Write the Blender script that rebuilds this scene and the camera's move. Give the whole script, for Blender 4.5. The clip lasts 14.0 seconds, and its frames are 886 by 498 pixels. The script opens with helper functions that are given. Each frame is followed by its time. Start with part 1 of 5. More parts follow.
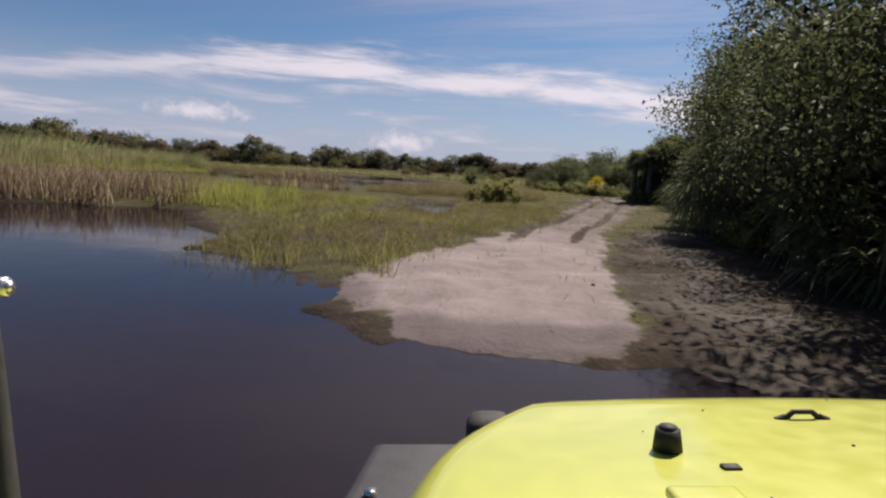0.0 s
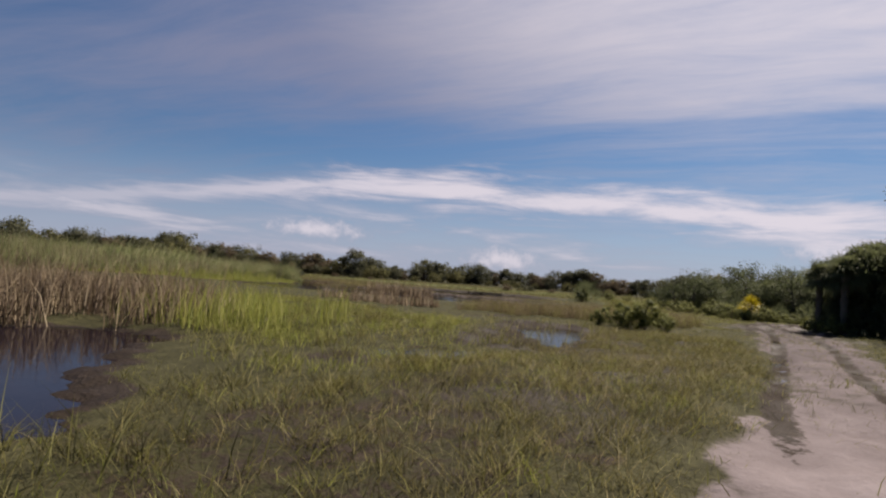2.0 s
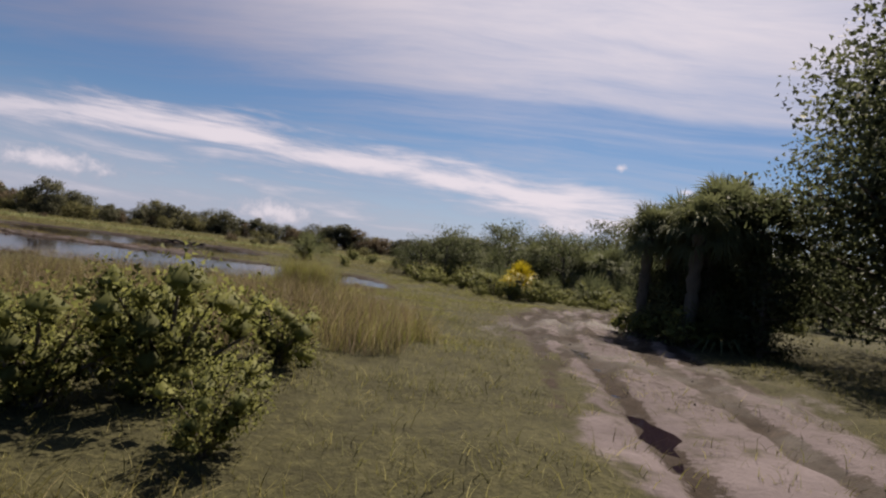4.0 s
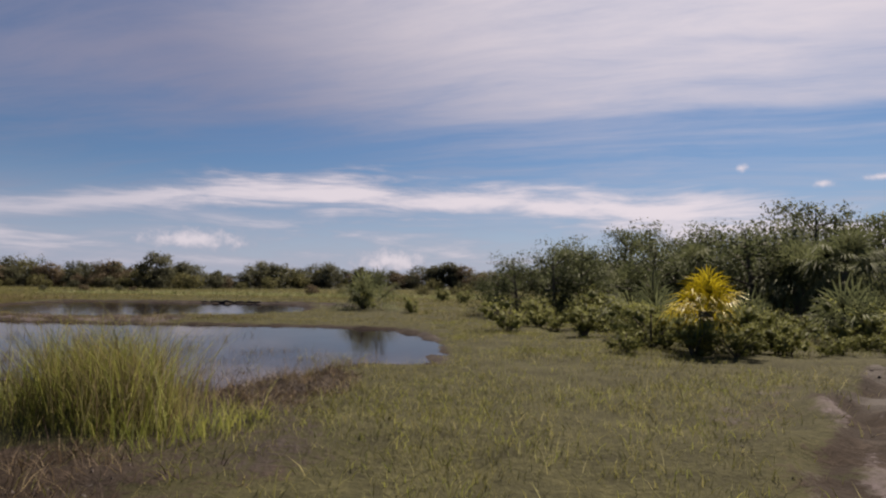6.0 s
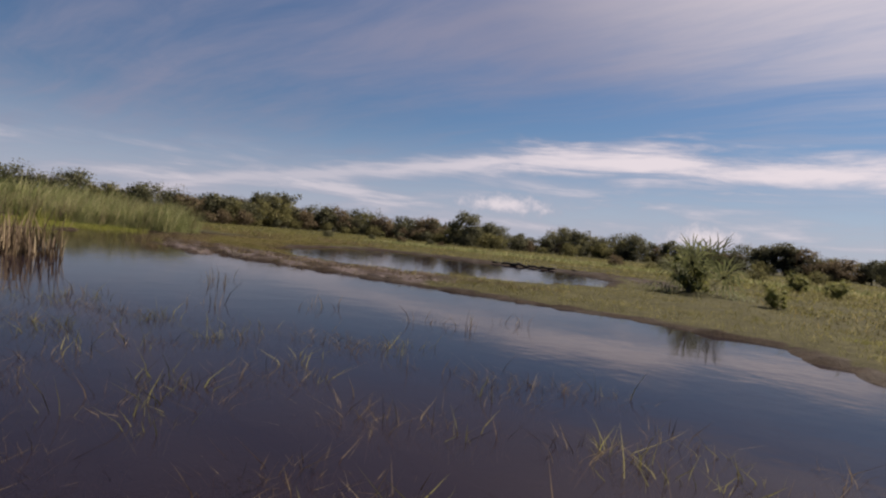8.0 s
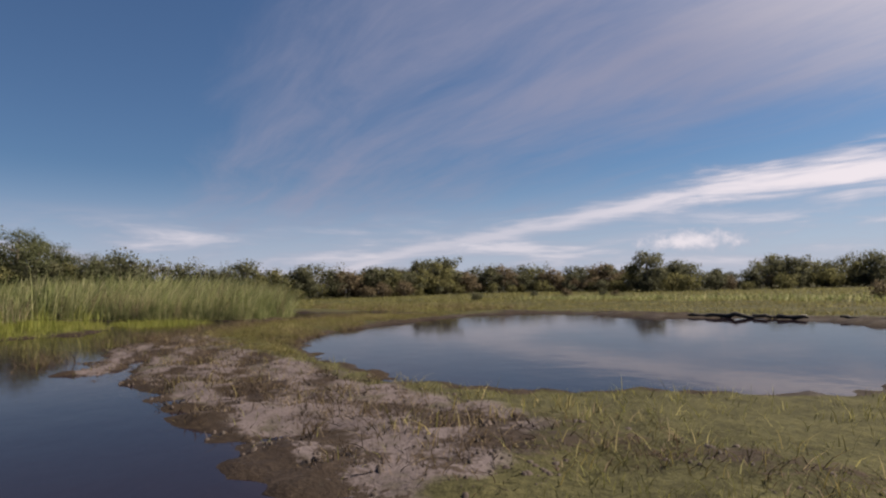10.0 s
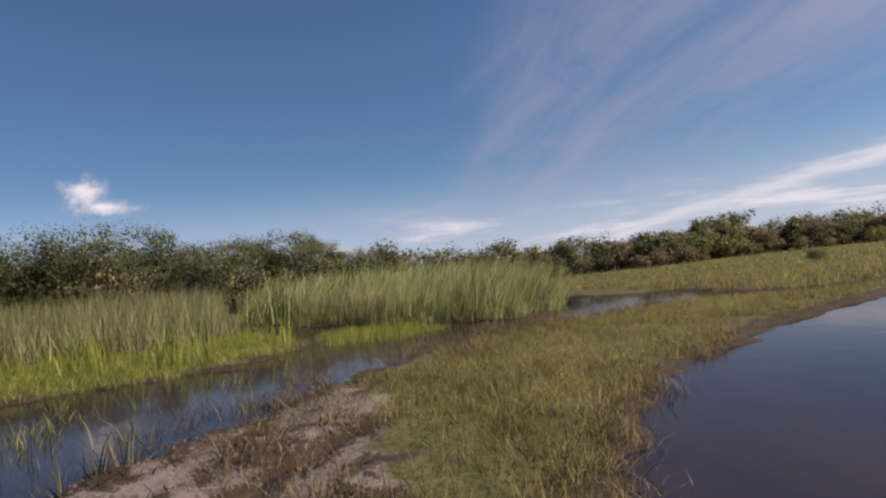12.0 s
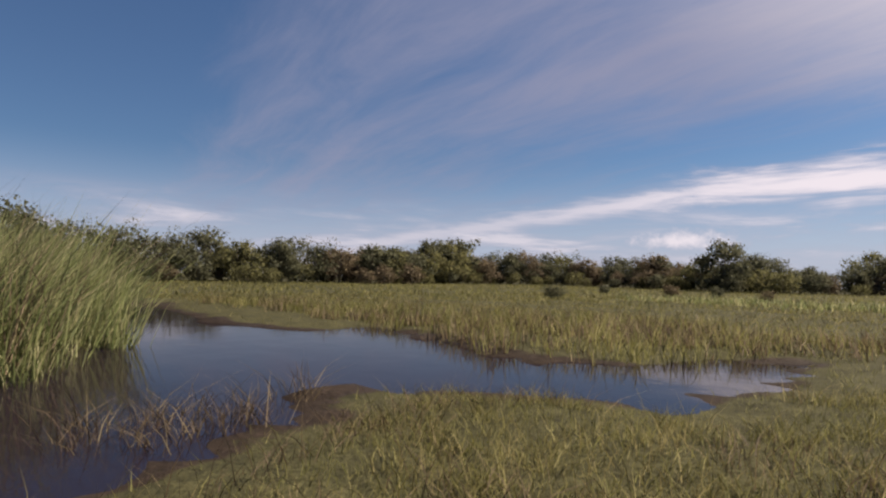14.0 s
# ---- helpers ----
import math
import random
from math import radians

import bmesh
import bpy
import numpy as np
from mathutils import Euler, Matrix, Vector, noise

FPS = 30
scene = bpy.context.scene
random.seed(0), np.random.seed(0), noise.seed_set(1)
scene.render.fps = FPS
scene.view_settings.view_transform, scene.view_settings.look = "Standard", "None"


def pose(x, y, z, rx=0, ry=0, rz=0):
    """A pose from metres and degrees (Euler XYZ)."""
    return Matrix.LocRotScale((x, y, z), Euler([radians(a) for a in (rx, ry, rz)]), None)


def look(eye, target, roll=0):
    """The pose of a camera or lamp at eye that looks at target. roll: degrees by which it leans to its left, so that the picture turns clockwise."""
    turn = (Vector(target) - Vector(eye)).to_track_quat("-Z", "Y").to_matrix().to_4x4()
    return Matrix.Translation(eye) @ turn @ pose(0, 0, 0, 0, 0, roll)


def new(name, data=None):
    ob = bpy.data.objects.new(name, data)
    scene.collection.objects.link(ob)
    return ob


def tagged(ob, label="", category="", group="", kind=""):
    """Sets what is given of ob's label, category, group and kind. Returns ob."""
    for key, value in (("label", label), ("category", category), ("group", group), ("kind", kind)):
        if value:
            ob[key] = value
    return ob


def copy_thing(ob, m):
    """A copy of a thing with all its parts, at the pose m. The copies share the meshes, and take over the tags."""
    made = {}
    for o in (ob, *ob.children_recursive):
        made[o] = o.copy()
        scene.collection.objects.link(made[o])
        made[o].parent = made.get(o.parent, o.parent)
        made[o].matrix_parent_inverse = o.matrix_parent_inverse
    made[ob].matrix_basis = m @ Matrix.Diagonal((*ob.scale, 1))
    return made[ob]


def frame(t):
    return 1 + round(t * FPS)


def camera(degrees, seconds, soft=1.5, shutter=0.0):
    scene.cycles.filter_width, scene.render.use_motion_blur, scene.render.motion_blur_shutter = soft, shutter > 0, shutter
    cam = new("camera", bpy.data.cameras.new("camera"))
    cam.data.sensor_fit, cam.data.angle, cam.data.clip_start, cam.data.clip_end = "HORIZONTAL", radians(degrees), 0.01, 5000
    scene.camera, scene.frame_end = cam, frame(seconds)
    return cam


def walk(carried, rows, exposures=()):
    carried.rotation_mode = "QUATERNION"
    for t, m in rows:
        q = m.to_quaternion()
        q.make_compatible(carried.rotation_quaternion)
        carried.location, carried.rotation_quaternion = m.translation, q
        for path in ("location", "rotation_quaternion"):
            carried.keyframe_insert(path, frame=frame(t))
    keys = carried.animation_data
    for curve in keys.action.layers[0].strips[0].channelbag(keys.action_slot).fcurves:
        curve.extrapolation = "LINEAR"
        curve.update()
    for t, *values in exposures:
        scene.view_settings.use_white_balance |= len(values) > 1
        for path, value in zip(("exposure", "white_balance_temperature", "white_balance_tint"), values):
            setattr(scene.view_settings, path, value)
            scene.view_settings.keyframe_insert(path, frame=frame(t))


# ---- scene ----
cam = camera(74.0, 14.0, soft=2.2)
PATH = [
    (0, (-0.274, 0.500, 1.805), (-0.182, 10.410, 0.471), 3.22),
    (0.5, (-0.497, 2.390, 1.502), (-0.106, 12.367, 0.943), 19.23),
    (1, (-0.301, 4.209, 1.643), (-0.768, 14.192, 1.984), 0.48),
    (1.5, (-0.712, 6.391, 1.599), (-2.276, 16.248, 2.230), 3.42),
    (2, (-0.926, 9.213, 1.567), (-2.629, 19.053, 2.085), 4.08),
    (2.5, (-0.352, 13.387, 1.599), (-0.212, 23.373, 2.113), 5.23),
    (5, (7.281, 37.487, 1.685), (9.579, 47.220, 1.658), 7.21),
    (5.5, (7.826, 40.156, 1.671), (9.155, 50.066, 1.795), 1.04),
    (6, (8.029, 42.701, 1.614), (8.191, 52.680, 2.237), 0.49),
    (6.5, (7.633, 45.378, 1.567), (6.730, 55.336, 1.448), 8.44),
    (7, (7.253, 47.278, 1.510), (4.780, 56.968, 1.452), 3.49),
    (7.5, (6.666, 48.889, 1.423), (2.747, 58.088, 1.320), 4.76),
    (10, (0.436, 64.059, 1.537), (-6.615, 71.115, 2.237), -1.21),
    (10.5, (-2.424, 66.419, 1.636), (-10.735, 71.931, 2.376), 0.98),
    (11, (-5.549, 68.061, 1.635), (-14.607, 72.274, 2.105), -0.85),
    (11.5, (-8.504, 69.418, 1.640), (-17.886, 72.851, 2.087), -5.89),
    (12, (-11.493, 70.813, 1.673), (-20.863, 74.264, 2.223), -6.00),
    (12.5, (-14.786, 72.880, 1.602), (-23.877, 76.994, 2.252), -4.88),
    (13, (-18.879, 76.519, 1.468), (-27.066, 82.223, 2.134), -7.16),
    (13.5, (-21.779, 79.595, 1.470), (-29.219, 86.248, 2.101), -7.67),
    (14, (-23.889, 81.707, 1.427), (-30.874, 88.845, 1.933), 1.40),
]
walk(cam, [(t, look(eye, target, roll)) for t, eye, target, roll in PATH],
     exposures=[(0.0, 0.60, 7150, 15), (1.0, 0.54, 7100, 15), (2.5, 0.43, 7200, 16), (5.0, 0.62, 7450, 17), (6.0, 0.50, 7450, 17), (7.5, 0.54, 7600, 17),
                (10.0, 0.73, 7500, 14), (11.5, 0.93, 7550, 14), (13.0, 0.86, 7600, 15), (14.0, 0.75, 7500, 16)])

# ---------------------------------------------------------------- sun, sky, exposure
SUN_AZ, SUN_EL = radians(32), radians(50)          # azimuth from +y towards +x
TO_SUN = Vector((math.sin(SUN_AZ) * math.cos(SUN_EL), math.cos(SUN_AZ) * math.cos(SUN_EL), math.sin(SUN_EL)))
sun = new("sun", bpy.data.lights.new("sun", "SUN"))
sun.data.energy, sun.data.angle, sun.data.color = 5.0, radians(0.6), (1.0, 0.95, 0.86)
sun.matrix_world = look(TO_SUN * 200, (0, 0, 0))


class Nodes:
    """Short-hand for building a node tree."""

    def __init__(self, tree):
        self.tree = tree

    def add(self, kind):
        return self.tree.nodes.new(kind)

    def attribute(self, name):
        node = self.add("ShaderNodeAttribute")
        node.attribute_name = name
        return node.outputs["Fac"]

    def link(self, a, b):
        self.tree.links.new(a, b)

    def put(self, socket, value):
        if isinstance(value, bpy.types.NodeSocket):
            self.link(value, socket)
        else:
            socket.default_value = value

    def math(self, op, a, b=0.0, c=None, clamp=False):
        node = self.add("ShaderNodeMath")
        node.operation, node.use_clamp = op, clamp
        self.put(node.inputs[0], a)
        self.put(node.inputs[1], b)
        if c is not None:
            self.put(node.inputs[2], c)
        return node.outputs[0]

    def noise(self, vector, scale, detail=4.0, rough=0.55, distort=0.0):
        node = self.add("ShaderNodeTexNoise")
        self.link(vector, node.inputs["Vector"])
        for key, value in (("Scale", scale), ("Detail", detail), ("Roughness", rough), ("Distortion", distort)):
            node.inputs[key].default_value = value
        return node.outputs[0]

    def ramp(self, fac, stops):
        node = self.add("ShaderNodeValToRGB")
        self.link(fac, node.inputs[0])
        el = node.color_ramp.elements
        while len(el) < len(stops):
            el.new(0.5)
        for e, (pos, col) in zip(el, stops):
            e.position = pos
            e.color = (*col, 1) if len(col) == 3 else col
        return node.outputs[0]

    def smooth(self, value, lo, hi):
        node = self.add("ShaderNodeMapRange")
        node.interpolation_type, node.clamp = "SMOOTHSTEP", True
        self.put(node.inputs[0], value)
        node.inputs[1].default_value, node.inputs[2].default_value = lo, hi
        return node.outputs[0]

    def mix(self, fac, a, b):
        node = self.add("ShaderNodeMix")
        node.data_type = "RGBA"
        self.put(node.inputs[0], fac)
        self.put(node.inputs[6], a)
        self.put(node.inputs[7], b)
        return node.outputs[2]

    def combine(self, x, y, z=0.0):
        node = self.add("ShaderNodeCombineXYZ")
        for n, v in enumerate((x, y, z)):
            self.put(node.inputs[n], v)
        return node.outputs[0]


def build_sky():
    world = bpy.data.worlds.new("sky")
    scene.world = world
    world.use_nodes = True
    n = Nodes(world.node_tree)
    back = world.node_tree.nodes["Background"]
    sky = n.add("ShaderNodeTexSky")
    sky.sky_type, sky.sun_disc = "NISHITA", False
    sky.sun_elevation, sky.sun_rotation = SUN_EL, SUN_AZ
    sky.air_density, sky.dust_density, sky.ozone_density = 1.0, 0.6, 2.0
    way = n.add("ShaderNodeTexCoord").outputs["Generated"]
    xyz = n.add("ShaderNodeSeparateXYZ")
    n.link(way, xyz.inputs[0])
    x, y, z = xyz.outputs
    deg = 180 / math.pi
    el = n.math("MULTIPLY", n.math("ARCSINE", z), deg)
    az = n.math("MULTIPLY", n.math("ARCTAN2", x, y), deg)          # degrees to the right of +y
    # flat cloud layer: place on a plane overhead
    high = n.math("ADD", n.math("MAXIMUM", z, 0.0), 0.05)
    px, py = n.math("DIVIDE", x, high), n.math("DIVIDE", y, high)
    a = radians(74)
    along = n.math("ADD", n.math("MULTIPLY", px, -math.sin(a)), n.math("MULTIPLY", py, math.cos(a)))
    across = n.math("ADD", n.math("MULTIPLY", px, math.cos(a)), n.math("MULTIPLY", py, math.sin(a)))
    bend = n.math("MULTIPLY", n.math("SUBTRACT", n.noise(n.combine(px, py), 0.30, 3.0), 0.5), 0.9)
    lane = n.math("ADD", across, bend)
    cirrus = n.noise(n.combine(n.math("MULTIPLY", along, 0.16), lane), 0.72, 8.0, 0.60, 0.3)
    fine = n.noise(n.combine(n.math("MULTIPLY", along, 0.34), lane), 2.9, 7.0, 0.66, 0.5)
    veil = n.math("ADD", n.math("MULTIPLY", cirrus, 0.74), n.math("MULTIPLY", fine, 0.26))
    # clear deep blue to the west, long streamers overhead, thick veil towards the sun
    bias = n.math("SUBTRACT", n.math("MULTIPLY", n.smooth(across, -0.8, 0.8), 0.28), 0.20)
    bias = n.math("ADD", bias, n.math("MULTIPLY", n.math("SUBTRACT", n.smooth(el, 11, 18), 0.55), n.math("MULTIPLY", n.smooth(az, -50, -15), 0.17)))
    veil = n.smooth(n.math("ADD", veil, bias), 0.43, 0.80)
    veil = n.math("MULTIPLY", veil, n.smooth(el, 1.0, 9.0))
    veil = n.math("MULTIPLY", veil, 0.88)
    # long bright bank low over the horizon
    sphere = n.combine(n.math("MULTIPLY", az, 0.05), n.math("MULTIPLY", el, 0.40))
    wob = n.noise(sphere, 1.5, 8.0, 0.64, 0.5)
    rise = n.math("ADD", az, 4.0)
    centre = n.math("SUBTRACT", 8.7, n.math("MULTIPLY", n.math("MULTIPLY", rise, rise), 0.0027))
    centre = n.math("ADD", centre, n.math("MULTIPLY", n.math("SUBTRACT", n.noise(n.combine(az, 3.0), 0.05, 4.0), 0.5), 2.4))
    off = n.math("ABSOLUTE", n.math("SUBTRACT", el, centre))
    thick = n.math("MULTIPLY", n.math("ADD", n.math("MULTIPLY", n.noise(n.combine(az, 0.0), 0.06, 4.0), 4.4), 0.5), n.math("ADD", 0.62, n.math("MULTIPLY", n.smooth(az, -40, -8), 0.38)))
    bank = n.math("SUBTRACT", 1.0, n.math("DIVIDE", off, thick))
    bank = n.math("ADD", bank, n.math("MULTIPLY", n.math("SUBTRACT", wob, 0.5), 2.2))
    bank = n.math("MULTIPLY", n.smooth(bank, -0.05, 1.0), n.math("ADD", 0.58, n.math("MULTIPLY", n.smooth(az, -45, -10), 0.30)))
    # small heaps of cumulus and thin layers near the horizon
    heap = n.noise(n.combine(n.math("MULTIPLY", az, 0.06), n.math("MULTIPLY", el, 0.42)), 1.0, 7.0, 0.60, 0.3)
    heap = n.math("MULTIPLY", n.math("MULTIPLY", n.smooth(heap, 0.40, 0.68), 0.75), n.math("SUBTRACT", n.smooth(el, 0.5, 2.5), n.smooth(el, 5.0, 8.5)))
    for a0, e0, ra, re in ((-100.9, 10.5, 2.0, 1.5), (-99.4, 9.2, 3.2, 0.8), (-111, 4.0, 9.0, 1.6), (-92, 3.6, 7.0, 1.2), (28, 10.4, 0.6, 0.45), (34, 8.6, 1.0, 0.4), (38, 8.8, 1.8, 0.35), (24, 4.6, 4.5, 1.4), (-4, 2.4, 5.0, 1.5), (-22, 4.0, 6.0, 1.2)):
        u = n.math("DIVIDE", n.math("SUBTRACT", az, float(a0)), ra)
        v = n.math("DIVIDE", n.math("SUBTRACT", el, float(e0)), re)
        r = n.math("SQRT", n.math("ADD", n.math("MULTIPLY", u, u), n.math("MULTIPLY", v, v)))
        puff = n.math("ADD", n.math("SUBTRACT", 1.0, r), n.math("MULTIPLY", n.math("SUBTRACT", n.noise(n.combine(az, el), 0.9, 7.0, 0.62), 0.50), 1.7))
        heap = n.math("MAXIMUM", heap, n.math("MULTIPLY", n.smooth(puff, -0.25, 1.0), 0.9))
    haze = n.math("MULTIPLY", n.math("SUBTRACT", 1.0, n.smooth(el, -1.0, 12.0)), 0.72)
    cloud = n.math("MAXIMUM", n.math("MAXIMUM", veil, bank), n.math("MULTIPLY", heap, 0.85))
    bright = n.math("MAXIMUM", bank, n.math("MULTIPLY", heap, 0.95))
    toward = n.math("ADD", n.math("ADD", n.math("MULTIPLY", x, TO_SUN.x), n.math("MULTIPLY", y, TO_SUN.y)), n.math("MULTIPLY", z, TO_SUN.z))
    thin = n.mix(n.smooth(toward, 0.58, 0.97), (3.3, 3.65, 5.5, 1), (11.2, 11.0, 12.2, 1))
    shade = n.mix(bright, thin, (10.8, 10.6, 12.0, 1))
    blue = n.mix(1.0, sky.outputs[0], (0.49, 0.725, 0.98, 1))
    blue.node.blend_type = "MULTIPLY"
    pale = n.mix(haze, blue, (5.6, 6.4, 9.2, 1))
    n.link(n.mix(cloud, pale, shade), back.inputs[0])
    back.inputs[1].default_value = 0.053


build_sky()


# ---------------------------------------------------------------- materials
def material(name):
    mat = bpy.data.materials.new(name)
    mat.use_nodes = True
    n = Nodes(mat.node_tree)
    return mat, n, mat.node_tree.nodes["Principled BSDF"], mat.node_tree.nodes["Material Output"]


def bump(n, shader, height, strength, distance):
    node = n.add("ShaderNodeBump")
    n.link(height, node.inputs["Height"])
    node.inputs["Strength"].default_value, node.inputs["Distance"].default_value = strength, distance
    n.link(node.outputs[0], shader.inputs["Normal"])


def leaf_material(name, colours, through_light=0.3, rough=0.5, patch=0.25, spread=0.8):
    """Leaves or blades: each one its own tone, some light coming through, and slow drifts of tone over metres."""
    mat, n, bsdf, out = material(name)
    geo = n.add("ShaderNodeNewGeometry")
    place = geo.outputs["Position"]
    drift = n.math("ADD", n.math("MULTIPLY", n.noise(place, 0.35, 3.0), 0.55), n.math("MULTIPLY", n.noise(place, 1.7, 3.0), 0.45))
    tone = n.math("ADD", n.math("MULTIPLY", geo.outputs["Random Per Island"], spread), n.math("MULTIPLY", n.math("SUBTRACT", drift, 0.40), patch * 2.4))
    colour = n.ramp(tone, [(k / (len(colours) - 1), tuple(1.34 * v for v in c)) for k, c in enumerate(colours)])
    n.link(colour, bsdf.inputs["Base Color"])
    bsdf.inputs["Roughness"].default_value = rough
    bsdf.inputs["Specular IOR Level"].default_value = 0.22
    glow = n.add("ShaderNodeBsdfTranslucent")
    n.link(colour, glow.inputs[0])
    blend = n.add("ShaderNodeMixShader")
    blend.inputs[0].default_value = through_light
    n.link(bsdf.outputs[0], blend.inputs[1])
    n.link(glow.outputs[0], blend.inputs[2])
    n.link(blend.outputs[0], out.inputs[0])
    return mat


def plain_material(name, colour, rough=0.5, metal=0.0, vary=0.12, scale=6.0, relief=0.0, coat=0.0):
    mat, n, bsdf, _ = material(name)
    where = n.add("ShaderNodeTexCoord").outputs["Object"]
    big, small = n.noise(where, scale, 5.0), n.noise(where, scale * 9, 4.0)
    both = n.math("ADD", n.math("MULTIPLY", big, 0.6), n.math("MULTIPLY", small, 0.4))
    lo = tuple(c * (1 - vary * 1.6) for c in colour)
    hi = tuple(min(1, c * (1 + vary * 1.6)) for c in colour)
    n.link(n.ramp(both, [(0.25, lo), (0.75, hi)]), bsdf.inputs["Base Color"])
    n.link(n.ramp(small, [(0.3, (rough * 0.85,) * 3), (0.7, (min(1, rough * 1.15),) * 3)]), bsdf.inputs["Roughness"])
    bsdf.inputs["Metallic"].default_value = metal
    bsdf.inputs["Coat Weight"].default_value = coat
    bsdf.inputs["Coat Roughness"].default_value = 0.04
    if relief:
        bump(n, bsdf, both, 0.6, relief)
    return mat


def ground_material():
    mat, n, bsdf, _ = material("soil_sand_and_mud")
    place = n.add("ShaderNodeNewGeometry").outputs["Position"]
    sand, mud, damp = n.attribute("sand"), n.attribute("mud"), n.attribute("damp")
    coarse, mid, fine = n.noise(place, 0.4, 5.0), n.noise(place, 2.2, 6.0, 0.65), n.noise(place, 14.0, 5.0, 0.65)
    broken = n.math("SUBTRACT", n.math("ADD", n.math("MULTIPLY", mid, 0.7), n.math("MULTIPLY", coarse, 0.5)), 0.6)
    turf = n.ramp(n.math("ADD", n.math("MULTIPLY", mid, 0.45), n.math("MULTIPLY", fine, 0.55)),
                  [(0.3, (0.018, 0.016, 0.009)), (0.5, (0.048, 0.046, 0.021)), (0.7, (0.10, 0.092, 0.042))])
    pale = n.ramp(n.math("ADD", n.math("MULTIPLY", coarse, 0.45), n.math("ADD", n.math("MULTIPLY", mid, 0.35), n.math("MULTIPLY", fine, 0.2))),
                  [(0.28, (0.10, 0.082, 0.082)), (0.48, (0.185, 0.155, 0.158)), (0.72, (0.285, 0.245, 0.25))])
    dark = n.ramp(n.math("ADD", n.math("MULTIPLY", mid, 0.5), n.math("MULTIPLY", fine, 0.5)),
                  [(0.3, (0.012, 0.008, 0.006)), (0.55, (0.03, 0.021, 0.015)), (0.80, (0.085, 0.062, 0.048))])
    pale = n.mix(n.math("MULTIPLY", damp, 0.62), pale, (0.045, 0.034, 0.036, 1))
    colour = n.mix(n.smooth(n.math("ADD", sand, n.math("MULTIPLY", broken, 1.1)), 0.38, 0.62), turf, pale)
    wet = n.smooth(n.math("ADD", n.math("ADD", mud, n.math("MULTIPLY", broken, 1.5)), n.math("MULTIPLY", n.math("SUBTRACT", fine, 0.5), 0.9)), 0.40, 0.62)
    colour = n.mix(wet, colour, dark)
    n.link(colour, bsdf.inputs["Base Color"])
    n.link(n.math("SUBTRACT", 0.95, n.math("MULTIPLY", wet, n.math("MULTIPLY", n.smooth(coarse, 0.40, 0.68), 0.36))), bsdf.inputs["Roughness"])
    bsdf.inputs["Specular IOR Level"].default_value = 0.12
    rough = n.math("SUBTRACT", 1.0, n.math("MULTIPLY", sand, 0.6))
    bump(n, bsdf, n.math("MULTIPLY", n.math("ADD", mid, n.math("MULTIPLY", fine, 0.45)), rough), 1.0, 0.07)
    return mat


def water_material():
    mat, n, bsdf, out = material("dark_pond_water")
    place = n.add("ShaderNodeNewGeometry").outputs["Position"]
    bsdf.inputs["Base Color"].default_value = (0.018, 0.013, 0.020, 1)
    bsdf.inputs["Roughness"].default_value = 0.04
    bsdf.inputs["IOR"].default_value = 1.33
    ripple = n.math("ADD", n.noise(place, 1.1, 3.0), n.math("MULTIPLY", n.noise(place, 5.0, 3.0), 0.25))
    bump(n, bsdf, ripple, 0.10, 0.05)
    clear = n.add("ShaderNodeBsdfTransparent")
    clear.inputs[0].default_value = (0.62, 0.50, 0.36, 1)
    blend = n.add("ShaderNodeMixShader")
    blend.inputs[0].default_value = 0.30
    n.link(bsdf.outputs[0], blend.inputs[1])
    n.link(clear.outputs[0], blend.inputs[2])
    n.link(blend.outputs[0], out.inputs[0])
    return mat


SOIL, WATER = ground_material(), water_material()
BARK = plain_material("grey_brown_bark", (0.11, 0.09, 0.07), 0.9, vary=0.3, scale=3.0, relief=0.03)
OAK_LEAF = leaf_material("oak_leaves", [(0.05, 0.06, 0.031), (0.08, 0.094, 0.044), (0.115, 0.128, 0.058), (0.17, 0.172, 0.084)], 0.5, 0.65, spread=0.4)
# far leaves carry distance haze in their colour: bluer than the oaks
FAR_LEAF = leaf_material("woodland_leaves", [(0.05, 0.054, 0.036), (0.076, 0.080, 0.048), (0.108, 0.106, 0.062), (0.155, 0.138, 0.088)], 0.45, 0.8, 0.6, spread=0.4)
WEST_LEAF = leaf_material("hammock_leaves", [(0.045, 0.052, 0.031), (0.07, 0.08, 0.042), (0.10, 0.106, 0.053), (0.14, 0.138, 0.074)], 0.5, 0.8, 0.6, spread=0.45)
OLIVE_LEAF = leaf_material("olive_scrub_leaves", [(0.07, 0.072, 0.034), (0.112, 0.11, 0.048), (0.15, 0.14, 0.063), (0.20, 0.175, 0.092)], 0.5, 0.8, 0.6, spread=0.45)
RUSSET_LEAF = leaf_material("russet_leaves", [(0.075, 0.057, 0.039), (0.108, 0.083, 0.054), (0.138, 0.113, 0.069), (0.185, 0.157, 0.10)], 0.4, 0.8, 0.6, spread=0.45)
SHRUB_LEAF = leaf_material("shrub_leaves", [(0.09, 0.10, 0.034), (0.15, 0.16, 0.05), (0.20, 0.20, 0.068), (0.27, 0.25, 0.10)], 0.55, 0.7, spread=0.5)
PALM_LEAF = leaf_material("palm_fronds", [(0.05, 0.06, 0.032), (0.08, 0.092, 0.045), (0.115, 0.125, 0.06), (0.17, 0.17, 0.09)], 0.45, 0.75, 0.5, spread=0.55)
GOLD_PALM = leaf_material("yellowing_fronds", [(0.08, 0.08, 0.012), (0.24, 0.20, 0.015), (0.42, 0.33, 0.02), (0.46, 0.30, 0.03)], 0.35, 0.45)
